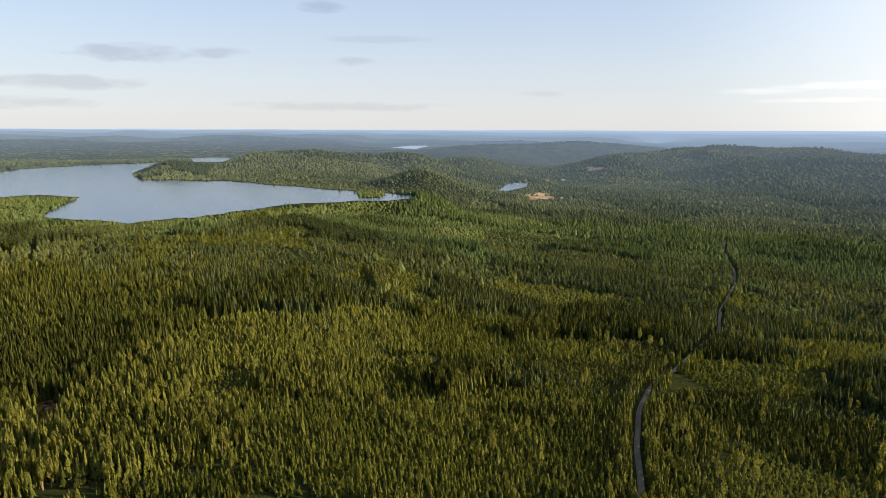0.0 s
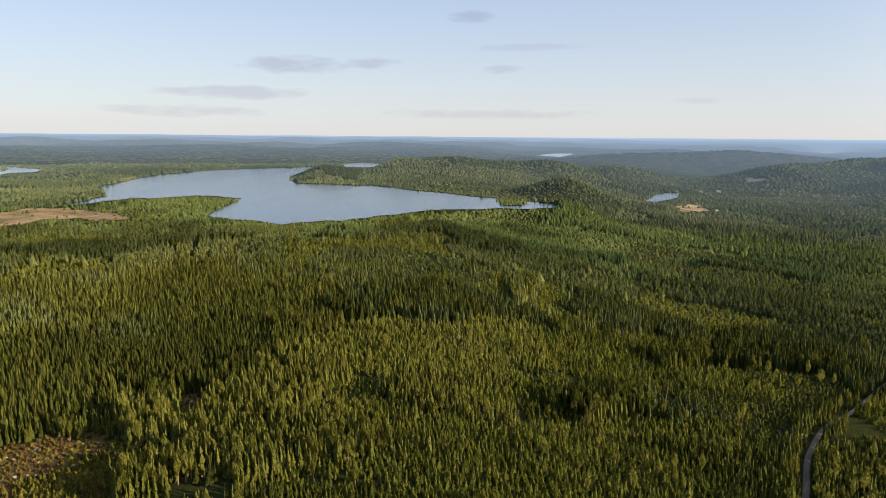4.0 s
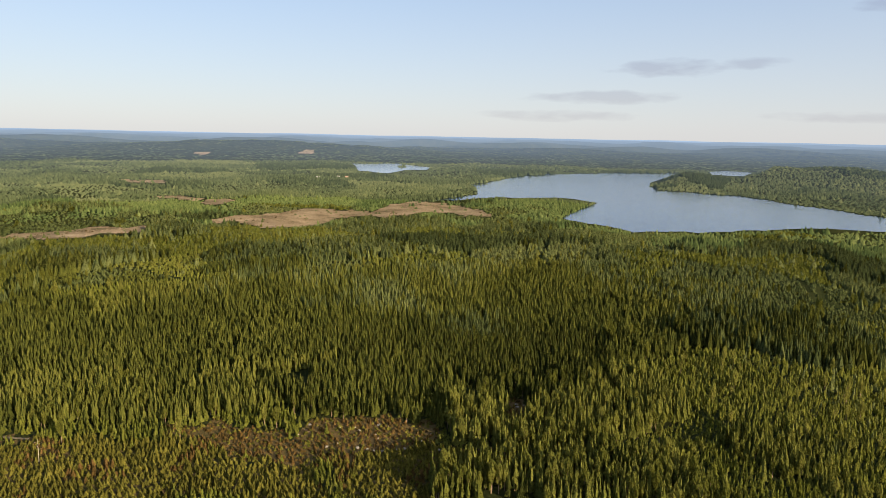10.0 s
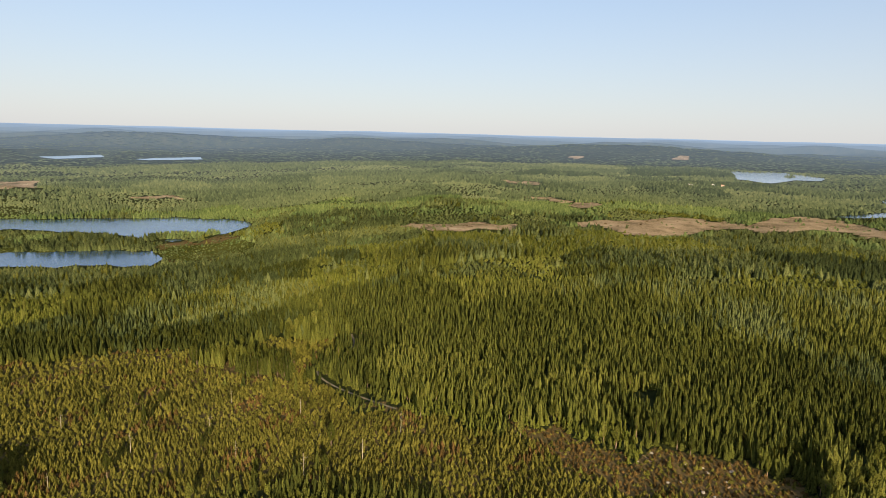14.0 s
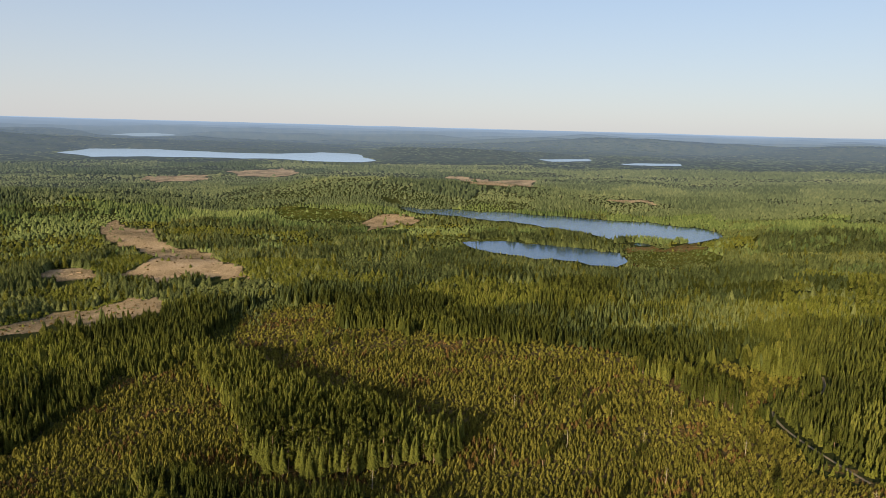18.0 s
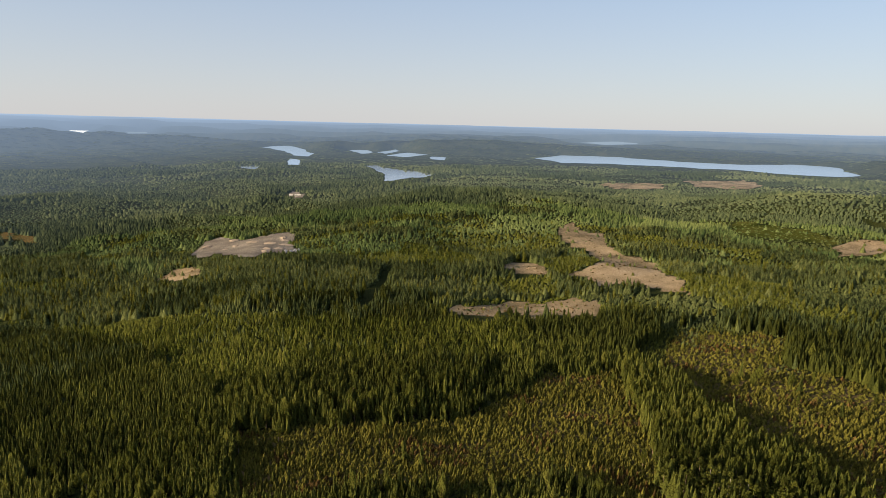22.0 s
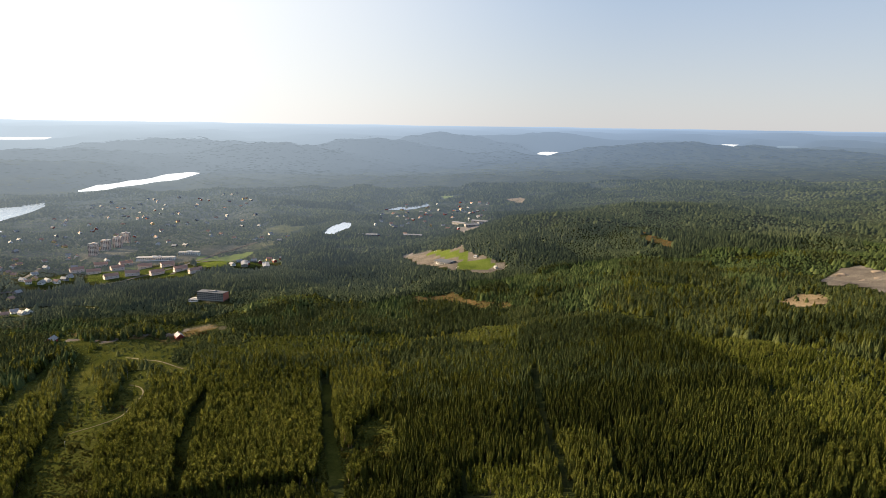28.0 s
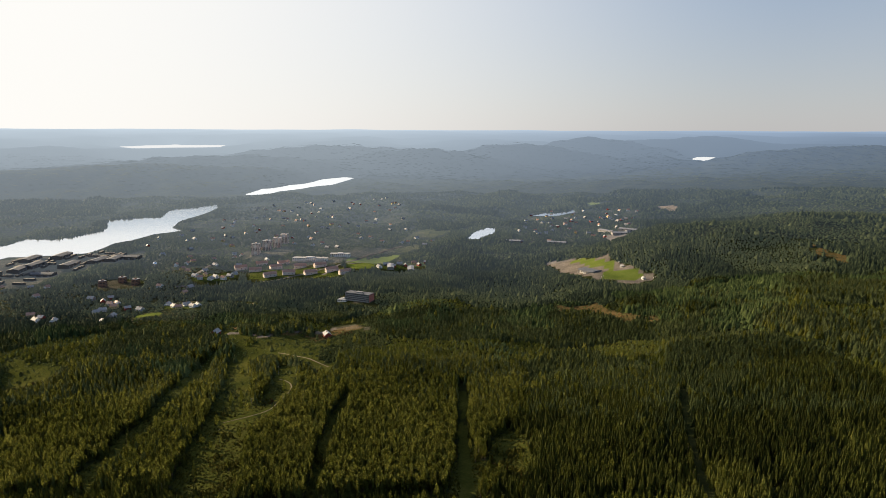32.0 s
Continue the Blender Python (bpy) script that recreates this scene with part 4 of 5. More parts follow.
def forest(name, mat, templates, x, y, z, h, r, tone, label, category="forest", soft=False):
    if not len(x):
        return None
    g = np.random.default_rng(len(x))
    dx, dy, dz, s = drawn(x, y, z)
    pick, turn = g.integers(0, len(templates), len(x)), g.uniform(0, 6.2832, len(x))
    all_v, all_f, all_t, base = [], [], [], 0
    for k, (tv, tf) in enumerate(templates):
        m = np.nonzero(pick == k)[0]
        if not len(m):
            continue
        c, sn = np.cos(turn[m])[:, None], np.sin(turn[m])[:, None]
        rs, hs = (r[m] * s[m])[:, None], (h[m] * s[m])[:, None]
        v = np.stack([dx[m][:, None] + rs * (tv[:, 0] * c - tv[:, 1] * sn), dy[m][:, None] + rs * (tv[:, 0] * sn + tv[:, 1] * c), dz[m][:, None] + hs * tv[:, 2] - 0.2], -1)
        all_v.append(v.reshape(-1, 3))
        all_f.append((tf[None] + (base + np.arange(len(m)) * len(tv))[:, None, None]).reshape(-1, 3))
        all_t.append(np.repeat(tone[m], len(tv)))
        base += len(m) * len(tv)
    ob = mesh_object(name, np.concatenate(all_v), np.concatenate(all_f), [mat], soft)
    a = ob.data.attributes.new("tone", "FLOAT", "POINT")
    a.data.foreach_set("value", np.concatenate(all_t).astype(np.float32))
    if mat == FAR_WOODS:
        for key, value in zip(("air", "sunward"), haze_over(x, y)):
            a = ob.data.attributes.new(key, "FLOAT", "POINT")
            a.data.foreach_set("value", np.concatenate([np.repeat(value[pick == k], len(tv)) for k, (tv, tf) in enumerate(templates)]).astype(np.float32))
    return tagged(ob, label, category, kind="stuff")


def scatter(r0, r1, step):
    """Places on a shaken grid, in the part of the plan that the flight looks over."""
    n = int(r1 / step) + 1
    ix, iy = np.meshgrid(np.arange(-n, n + 1), np.arange(-n, n + 1))
    x = (ix.ravel() + RNG.uniform(-0.48, 0.48, ix.size)) * step + CX
    y = (iy.ravel() + RNG.uniform(-0.48, 0.48, ix.size)) * step + CY
    r = np.hypot(x - CX, y - CY)
    a = np.degrees(np.arctan2(y - CY, x - CX)) % 360
    m = (r >= r0) & (r < r1) & (a > (28 if r1 < 500 else 46)) & (a < (358 if r1 < 500 else 344))
    return x[m], y[m]


def heading_of(x, y):
    return np.degrees(np.arctan2(y - CY, x - CX)) % 360


def fan(r0, r1, na, nr):
    """Places for the far woods: even in heading, denser near than far."""
    a = np.radians(RNG.uniform(50, 340, na * nr))
    r = r0 * (r1 / r0) ** RNG.random(na * nr)
    return CX + r * np.cos(a), CY + r * np.sin(a)


def stand_edge(x, y, st):
    """How far a place lies from the border of its stand."""
    wx = x + 22 * swell(x, y, 130)
    wy = y + 22 * swell(y + 300, x, 130)
    edge = np.zeros(len(x))
    for lo in range(0, len(x), 20000):
        s = slice(lo, lo + 20000)
        d = (wx[s, None] - SEEDS[None, :, 0]) ** 2 + (wy[s, None] - SEEDS[None, :, 1]) ** 2
        two = np.argpartition(d, 1, axis=1)[:, :2]
        d = np.take_along_axis(d, two, 1)
        apart = np.hypot(*(SEEDS[two[:, 0]] - SEEDS[two[:, 1]]).T)
        edge[s] = np.abs(d[:, 1] - d[:, 0]) / (2 * apart + 1e-6)
    return edge


ROAD_LINE = next(pts for name, pts in LINES if name == "road_main")
GAP = {"road_main": 2.6, "path_a": 3.0, "ride_a": 5.0, "ride_b2": 2.2, "ride_d": 2.6}


def grow(x, y, low=False, lanes=True):
    """What grows at these places: stands, young plantations, scrub, or nothing. low: the young and the scrub alone."""
    z = ground_height(x, y)
    fx, fy = level_plan(x, y, z)
    n = len(x)
    young, shrub, tall = np.zeros(n, bool), np.zeros(n, bool), np.zeros(n, bool)
    grass, half, felled = np.zeros(n, bool), np.zeros(n, bool), np.zeros(n, bool)
    clump, leafy, gloomy = np.zeros(n, bool), np.zeros(n, bool), np.zeros(n, bool)
    isle, town, pure = np.zeros(n, bool), np.zeros(n, bool), np.zeros(n, bool)
    for code, name, poly in AREAS:
        if code in "YSTIVMHB":
            m = inside(fx, fy, poly)
            felled |= m & (code == "B")
            young |= m & (code == "Y")
            shrub |= m & (code in "SM")
            grass |= m & (code == "M")
            tall |= m & (code == "T")
            pure |= m & (name[:5] == "stand")
            leafy |= m & (name[:5] == "leafy")
            gloomy |= m & (name[:10] == "stand_dark")
            pure |= m & (name[:5] == "leafy")
            clump |= m & (name[:5] == "clump")
            isle |= m & (code == "I")
            town |= m & (code == "V")
            half |= m & (code == "H")
    shrub &= ~clump
    grass &= ~clump
    young &= ~tall
    ax, ay = level_plan(x, y, z + 6)
    for code, name, poly in AREAS:
        if code in "SM":
            young |= inside(ax, ay, poly) & ~shrub & ~clump
    if low:
        shrub |= felled & (RNG.random(n) < 0.10 + 0.25 * np.maximum(swell(x, y, 45), 0))
        pick = (young | shrub) & (RNG.random(n) < np.where(grass, 0.9, np.where(shrub, 0.8, 0.92)))
    else:
        pick = ~(young | shrub) | (RNG.random(n) < 0.012)
    st = stand_of(x, y)
    h = STAND_H[st] * RNG.uniform(0.72, 1.22, n)
    h = np.where(tall, np.where(leafy, RNG.uniform(8.5, 12.5, n), np.where(pure, RNG.uniform(7.5, 10.5, n), RNG.uniform(8.5, 13.5, n))), h)
    tall &= ~grass
    half &= ~tall
    h = np.where(half, RNG.uniform(3.6, 5.8, n), h)
    h = np.where(town, np.minimum(h, 5.6), h)
    small = (young | shrub) & low
    h = np.where(small, np.where(shrub, np.where(grass, RNG.uniform(0.4, 1.2, n) + 3.4 * np.maximum(swell(x, y, 38) - 0.1, 0), RNG.uniform(0.5, 2.0, n)), RNG.uniform(1.3, 3.4, n) * (1 + 0.3 * swell(x, y, 90))), h)
    tone = 0.42 + 0.045 * (6.6 - STAND_H[st]) + STAND_TONE[st] + RNG.normal(0, 0.16, n) + 0.10 * swell(x, y, 160)
    tone = np.where(half, tone + 0.12, np.where(gloomy, tone - 0.08, np.where(leafy, tone + 0.22, tone)))
    tone = np.where(small, 0.45 + RNG.normal(0, 0.2, n) + 0.18 * swell(x, y, 60), tone)
    share = np.where(leafy, 0.62, np.where(tall & ~pure, 0.30, np.where(town, 0.6, np.where(young | shrub, 0.7, 0.06 + 0.10 * (STAND_TONE[st] > 0.1)))))
    kind = np.where(RNG.random(n) < share, 1, 0)
    # single birches and pines stand out above the rest
    lone = (RNG.random(n) < 0.012 + 0.10 * np.maximum(swell(x - 150, y, 110) - 0.35, 0)) & ~pure & ~town & ~(young | shrub)
    h = np.where(lone, np.maximum(h * 1.25, RNG.uniform(8.0, 12.5, n)), h)
    kind = np.where(lone & (RNG.random(n) < 0.75), 1, kind)
    tone = np.where(lone, tone + 0.22, tone)
    beside = segment_distance(fx, fy, ROAD_LINE) < 9
    h = np.where(beside & ~(young | shrub), np.maximum(h, RNG.uniform(6.5, 9.5, n)), h)
    fresh = half | ((STAND_H[st] < 5) & (STAND_TONE[st] > 0.02) & ~tall & ~town)
    kind = np.where(fresh & ~small & ~lone & (RNG.random(n) < 0.8), 4, kind)
    kind = np.where(small, np.where(shrub & ~grass & (RNG.random(n) < 0.62), 3, 2), kind)
    kind = np.where(small & young & (swell(x + 40, y, 75) > 0.4) & (RNG.random(n) < 0.4), 3, kind)
    pick &= ~town | (RNG.random(n) < 0.62)
    if lanes and not low:
        e = stand_edge(x, y, st)
        pick &= (e > 2.6) | (st % 3 != 0)
    slack = RNG.uniform(0.55, 1.05, n)
    sight = [level_plan(x, y, z + f * h * slack) for f in (0.3, 0.6, 0.9)]
    for code, name, poly in AREAS:
        if code in "WBGF":
            m = inside(fx, fy, poly)
            for tx, ty in sight:
                m |= inside(tx, ty, poly)
            few = (RNG.random(n) < (0.02 if code == "B" else 0.0)) | (felled & shrub & low & (code == "B"))
            pick &= ~m | few | (isle & (code == "W"))
        elif code in "SM" and not low:
            m = inside(*sight[2], poly) & ~shrub & ~clump
            pick &= ~m | (RNG.random(n) < (0.3 if code == "S" else 0.0))
    for name, pts in LINES:
        pick &= segment_distance(fx, fy, pts) > GAP.get(name, 3.2)
    return x[pick], y[pick], z[pick], h[pick], tone[pick], kind[pick], tall[pick]


def radius(h, n):
    return h * RNG.uniform(0.088, 0.132, n) + 0.22 + 0.42 * np.maximum(1 - h / 8, 0)


STEM = (np.array([(0.02, 0, 0), (-0.012, 0.018, 0), (-0.012, -0.018, 0), (0.008, 0, 0.8), (-0.005, 0.007, 0.8), (-0.005, -0.007, 0.8)]),
        np.array([(0, 1, 4), (0, 4, 3), (1, 2, 5), (1, 5, 4), (2, 0, 3), (2, 3, 5)]))
# reach from, reach to, spacing, spread of the crowns
ZONES = ((15, 170, 4.6, 1.1), (170, 310, 2.5, 1.0), (310, 430, 2.55, 1.05), (430, 640, 3.1, 1.25), (640, 1000, 4.2, 1.85), (1000, 1500, 6.3, 2.65), (1500, 2350, 9.6, 3.85), (2350, 3300, 15.5, 5.7))
LOW_STEP = (4.0, 1.8, 2.2, 3.2, 5.0, 9.0, 14.0, 20.0)
SHAPES = ((SPRUCE_PLAIN, ROUND_COARSE, SPRUCE_FAR), (SPRUCE_COARSE, ROUND_FINE, SPRUCE_CONE), (SPRUCE_PLAIN, ROUND_COARSE, SPRUCE_FAR), (SPRUCE_CONE, ROUND_COARSE, SPRUCE_FAR),
          (SPRUCE_FAR, SPRUCE_PLAIN, SPRUCE_TINY), (SPRUCE_TINY, SPRUCE_TINY, SPRUCE_TINY), (SPRUCE_TINY, SPRUCE_TINY, SPRUCE_TINY), (SPRUCE_TINY, SPRUCE_TINY, SPRUCE_TINY))
NAMES = ("spruce_forest", "mixed_trees", "young_plantation", "heath_shrubs", "young_stand")
LABELS = ("dense dark green spruce forest in evening sun", "pale green birches and pines among spruces", "young light green spruce plantation and shrubs", "low brown heath shrubs in a clearing", "bright green stand of young spruces and birches")
CHOSEN = []
CLUMP = on_ground(-285, -85)
for zone, (r0, r1, step, widen) in enumerate(ZONES):
    places = scatter(r0, r1, step)
    if zone > 4:
        # the land towards the town lies lower and shows more of its ground
        keep = heading_of(*places) < 262
        more = scatter(r0, r1, step * 0.74)
        extra = heading_of(*more) >= 262
        places = [np.concatenate([u[keep], v[extra]]) for u, v in zip(places, more)]
    got = [grow(*places), grow(*scatter(r0, r1, LOW_STEP[zone]), low=True)]
    x, y, z, h, tone, kind, tall = (np.concatenate(v) for v in zip(*got))
    if zone == 1:
        # the tall trees of the nearest clump stand as trees of their own
        thin = tall & (np.hypot(x - CLUMP[0], y - CLUMP[1]) < 75)
        idx = np.nonzero(thin)[0]
        idx = idx[np.argsort(np.hypot(x[idx] - CX, y[idx] - CY))][:300]
        CHOSEN = [(x[i], y[i], z[i], h[i], kind[i]) for i in idx]
        keep = np.ones(len(x), bool)
        keep[idx] = False
        x, y, z, h, tone, kind, tall = (v[keep] for v in (x, y, z, h, tone, kind, tall))
    r = radius(h, len(x)) * widen
    words = ("", "", "", "more distant ", "more distant ", "far ", "far ", "far ")[zone]
    dist = np.hypot(x - CX, y - CY)
    # leafy crowns of the far woods are low and broad
    if zone > 4:
        h, r = np.where(kind == 1, h * 0.8, h), np.where(kind == 1, r * 1.35, r)
    # haze put into the needle colours: bluer with distance, and sooner towards the sun
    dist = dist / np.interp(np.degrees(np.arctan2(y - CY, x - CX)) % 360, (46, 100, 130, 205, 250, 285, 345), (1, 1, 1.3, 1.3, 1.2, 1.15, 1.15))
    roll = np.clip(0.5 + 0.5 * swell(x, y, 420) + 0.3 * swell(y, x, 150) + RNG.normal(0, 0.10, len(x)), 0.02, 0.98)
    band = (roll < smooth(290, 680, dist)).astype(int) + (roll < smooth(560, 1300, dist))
    band = np.where(np.hypot(x - CX, y - CY) > haze_start(heading_of(x, y)) + 60 * swell(x, y, 300), 3, band)
    fancy = (zone == 1) & (np.hypot(x - CX, y - CY) < 285) & (h > 7) & (kind == 0)
    for k in range(5):
        for b in range(4):
            for best in (False, True):
                m = (kind == k) & (band == b) & (fancy == best)
                mat = ((SPRUCE, LEAF, YOUNG, HEATH, LIME)[k], (FAINT_HAZE, LEAF, FAINT_HAZE, HEATH, LIME)[k], MID_HAZE, FAR_WOODS)[b]
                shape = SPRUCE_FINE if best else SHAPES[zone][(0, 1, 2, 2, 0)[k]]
                forest(NAMES[k] if b < 3 else "hazed_woods", mat, shape, x[m], y[m], z[m], h[m], r[m] * (1.12, 1.0, 1.35, 1.35, 1.15)[k], tone[m], words + LABELS[k], soft=zone > 3)
    if zone in (1, 2):
        m = (h > 8) & ((kind == 1) | tall)
        forest("tree_stems", BARK, [STEM], x[m], y[m], z[m], h[m], h[m], tone[m], "bare brown tree stems at the edges of the stands", "stems")
x, y = fan(3150, 7500, 230, 220)
x, y, z, h, tone, kind, tall = grow(x, y, lanes=False)
far_r = np.hypot(x - CX, y - CY)
forest("hazed_woods", FAR_WOODS, SPRUCE_TINY, x, y, z, h * 0.22, far_r * 0.0036, tone, "hazy blue-green forest canopy in the far distance", soft=True)

# ------------------------------------------------------------ things
def part(name, bm, mat, parent=None, label="", soft=False):
    me = bpy.data.meshes.new(name)
    bmesh.ops.recalc_face_normals(bm, faces=bm.faces)
    for f in bm.faces:
        f.smooth = soft
    bm.to_mesh(me)
    bm.free()
    me.materials.append(mat)
    ob = new(name, me)
    ob.parent = parent
    return tagged(ob, label) if label else ob


def box(bm, x0, x1, y0, y1, z0, z1, bevel=0.0):
    m = Matrix.LocRotScale(((x0 + x1) / 2, (y0 + y1) / 2, (z0 + z1) / 2), None, (x1 - x0, y1 - y0, z1 - z0))
    got = bmesh.ops.create_cube(bm, size=1, matrix=m)
    if bevel:
        bmesh.ops.bevel(bm, geom=list({e for v in got["verts"] for e in v.link_edges}), offset=bevel, segments=1, affect="EDGES")
    return bm


def boxed(*dims, bevel=0.0):
    return box(bmesh.new(), *dims, bevel=bevel)


def prism(bm, profile, y0, y1):
    """A solid with a profile in x and z, drawn out along y."""
    a = [bm.verts.new((x, y0, z)) for x, z in profile]
    b = [bm.verts.new((x, y1, z)) for x, z in profile]
    n = len(profile)
    bm.faces.new(a)
    bm.faces.new(b[::-1])
    for i in range(n):
        bm.faces.new((a[i], b[i], b[(i + 1) % n], a[(i + 1) % n]))
    return bm


def relevel(px, py):
    """From the level plan of the later stops of the flight to that of its middle."""
    a = math.degrees(math.atan2(py - CY, px - CX)) % 360
    if a < 225 or math.hypot(px - CX, py - CY) < 180:
        return px, py
    at = 30.0 if a > 262 else 23.0
    ex, ey, ez = next(row[1:4] for row in PATH if row[0] == at)
    lo, hi = 0.3, 4.0
    for _ in range(18):
        s = (lo + hi) / 2
        x, y, z = ex + (px - ex) * s, ey + (py - ey) * s, ez * (1 - s)
        g = float(height(np.array([x]), np.array([y]))[0])
        lo, hi = (s, hi) if z > g else (lo, s)
    u, v = level_plan(np.array([x]), np.array([y]), np.array([g]))
    return float(u[0]), float(v[0])


def stand_at(px, py, turn=0.0, lift=0.0, settled=False):
    if not settled:
        px, py = relevel(px, py)
    x, y = on_ground(px, py)
    z = float(ground_height(np.array([x]), np.array([y]))[0])
    dx, dy, dz, s = drawn(np.array([x]), np.array([y]), np.array([z]))
    return pose(float(dx[0]), float(dy[0]), float(dz[0]) + lift, 0, 0, turn)


def put(ob, m):
    ob.matrix_basis = m
    return ob


DICE = random.Random(11)
PAINT = {"white": plain("white_paint", (0.78, 0.76, 0.73), 0.7, 0.06), "red": plain("red_paint", (0.30, 0.06, 0.04), 0.8, 0.15),
         "yellow": plain("yellow_paint", (0.62, 0.48, 0.24), 0.75, 0.1), "pink": plain("pink_render", (0.74, 0.61, 0.54), 0.85, 0.1),
         "grey": plain("grey_panel", (0.26, 0.255, 0.25), 0.8, 0.1), "brick": plain("brick_wall", (0.27, 0.15, 0.11), 0.9, 0.2)}
DARK_WOOD = plain("dark_timber", (0.14, 0.125, 0.115), 0.85, 0.25)
TILE = plain("roof_tiles", (0.40, 0.25, 0.20), 0.65, 0.25, 2.0, spec=0.3)
FELT = plain("grey_roof_tin", (0.34, 0.34, 0.35), 0.65, 0.25, 0.8, spec=0.3)
SHEET = plain("grey_roof_sheet", (0.30, 0.30, 0.32), 0.55, 0.2, 0.5, metal=0.2)
MILL_ROOF = plain("dull_mill_roof", (0.12, 0.13, 0.15), 0.8, 0.3, 0.3)
PALE_ROOF = plain("pale_roof", (0.40, 0.39, 0.38), 0.6, 0.15, 0.4)
PANE, pane_nt, pane_b = material("window_pane", 0.08, 0.5)
pane_b.inputs["Base Color"].default_value = (0.03, 0.04, 0.05, 1)
STEEL = plain("galvanised_steel", (0.45, 0.45, 0.46), 0.4, 0.1, 1.0, metal=0.8)
CHROME = plain("bright_cladding", (0.85, 0.86, 0.88), 0.18, 0.05, 0.5, metal=1.0)
STONE = plain("granite", (0.22, 0.20, 0.17), 0.9, 0.3, 1.2)
# timber colour greyed to take in the haze over the yard
STACKED = plain("haze_grey_timber", (0.17, 0.155, 0.14), 0.9, 0.3, 0.3)
LOG = plain("bleached_logs", (0.22, 0.16, 0.11), 0.9, 0.35, 0.9)
SAND = plain("gravel_heap", (0.25, 0.20, 0.155), 0.95, 0.25, 0.5)


def gable_house(paint, roof_mat, w, d, h, label, name="house", chimney=True):
    """A house with a saddle roof: walls with gables, two roof slopes, door, windows and chimney."""
    e = tagged(new(name), label, "house", group="houses of the town")
    rise = w * 0.38
    part("wall", prism(bmesh.new(), ((-w / 2, -1.0), (w / 2, -1.0), (w / 2, h), (0, h + rise), (-w / 2, h)), -d / 2, d / 2), paint, e)
    for s in (-1, 1):
        bm = bmesh.new()
        o = 0.5
        prism(bm, ((0, h + rise + 0.05), (s * (w / 2 + o), h - rise * o / (w / 2) + 0.05), (s * (w / 2 + o), h - rise * o / (w / 2) + 0.3), (0, h + rise + 0.35)), -d / 2 - o, d / 2 + o)
        slope_ = part("roof_slope", bm, roof_mat, e)
    for s in (-1, 1):
        for y in (-0.3, 0.0, 0.3):
            part("window", boxed(s * w / 2 - 0.06, s * w / 2 + 0.06, y * d - 0.55, y * d + 0.55, h * 0.4, h * 0.4 + 1.3), PANE, e)
        for x in (-0.2, 0.2):
            part("window", boxed(x * w - 0.5, x * w + 0.5, s * d / 2 - 0.06, s * d / 2 + 0.06, h * 0.4, h * 0.4 + 1.3), PANE, e)
    part("door", boxed(-0.5, 0.5, d / 2 - 0.02, d / 2 + 0.1, 0, 2.05), LOG, e)
    if chimney:
        part("chimney", boxed(0.5, 1.2, -0.4, 0.4, h + rise * 0.5, h + rise + 1.0), PAINT["brick"], slope_)
    return e


def block(name, label, category, paint, roof_mat, w, d, floors, cols_w, cols_d, storey=2.9, end_paint=None, balconies=False, group=""):
    """A flat-roofed block of several storeys with a window in each bay."""
    e = tagged(new(name), label, category, group=group)
    h = floors * storey
    part("wall", boxed(-w / 2, w / 2, -d / 2, d / 2, -1.5, h), paint, e)
    if end_paint:
        part("end_wall", boxed(w / 2 + 0.01, w / 2 + 0.25, -d / 2, d / 2, -1.5, h), end_paint, e, "red end wall")
    flat = part("roof", boxed(-w / 2 - 0.25, w / 2 + 0.25, -d / 2 - 0.25, d / 2 + 0.25, h, h + 0.5, bevel=0.08), roof_mat, e)
    part("roof_housing", boxed(-w * 0.12, w * 0.12, -d * 0.2, d * 0.2, h + 0.5, h + 2.2), paint, flat)
    bw, bd = w / cols_w, d / cols_d
    for f in range(floors):
        z = f * storey + 0.9
        for s in (-1, 1):
            for i in range(cols_w):
                x = -w / 2 + (i + 0.5) * bw
                part("window", boxed(x - bw * 0.32, x + bw * 0.32, s * d / 2 - 0.08, s * d / 2 + 0.05, z, z + 1.4), PANE, e)
            for i in range(cols_d):
                y = -d / 2 + (i + 0.5) * bd
                if not (end_paint and s == 1):
                    part("window", boxed(s * w / 2 - 0.08, s * w / 2 + 0.05, y - bd * 0.3, y + bd * 0.3, z, z + 1.4), PANE, e)
        if balconies and f:
            for s in (-1, 1):
                part("balcony", boxed(-bw * 0.9, bw * 0.9, s * (d / 2 + 0.05), s * (d / 2 + 1.2), z - 1.0, z + 0.1) if s > 0 else boxed(-bw * 0.9, bw * 0.9, -d / 2 - 1.2, -d / 2 - 0.05, z - 1.0, z + 0.1), PAINT["white"], e)
    return e


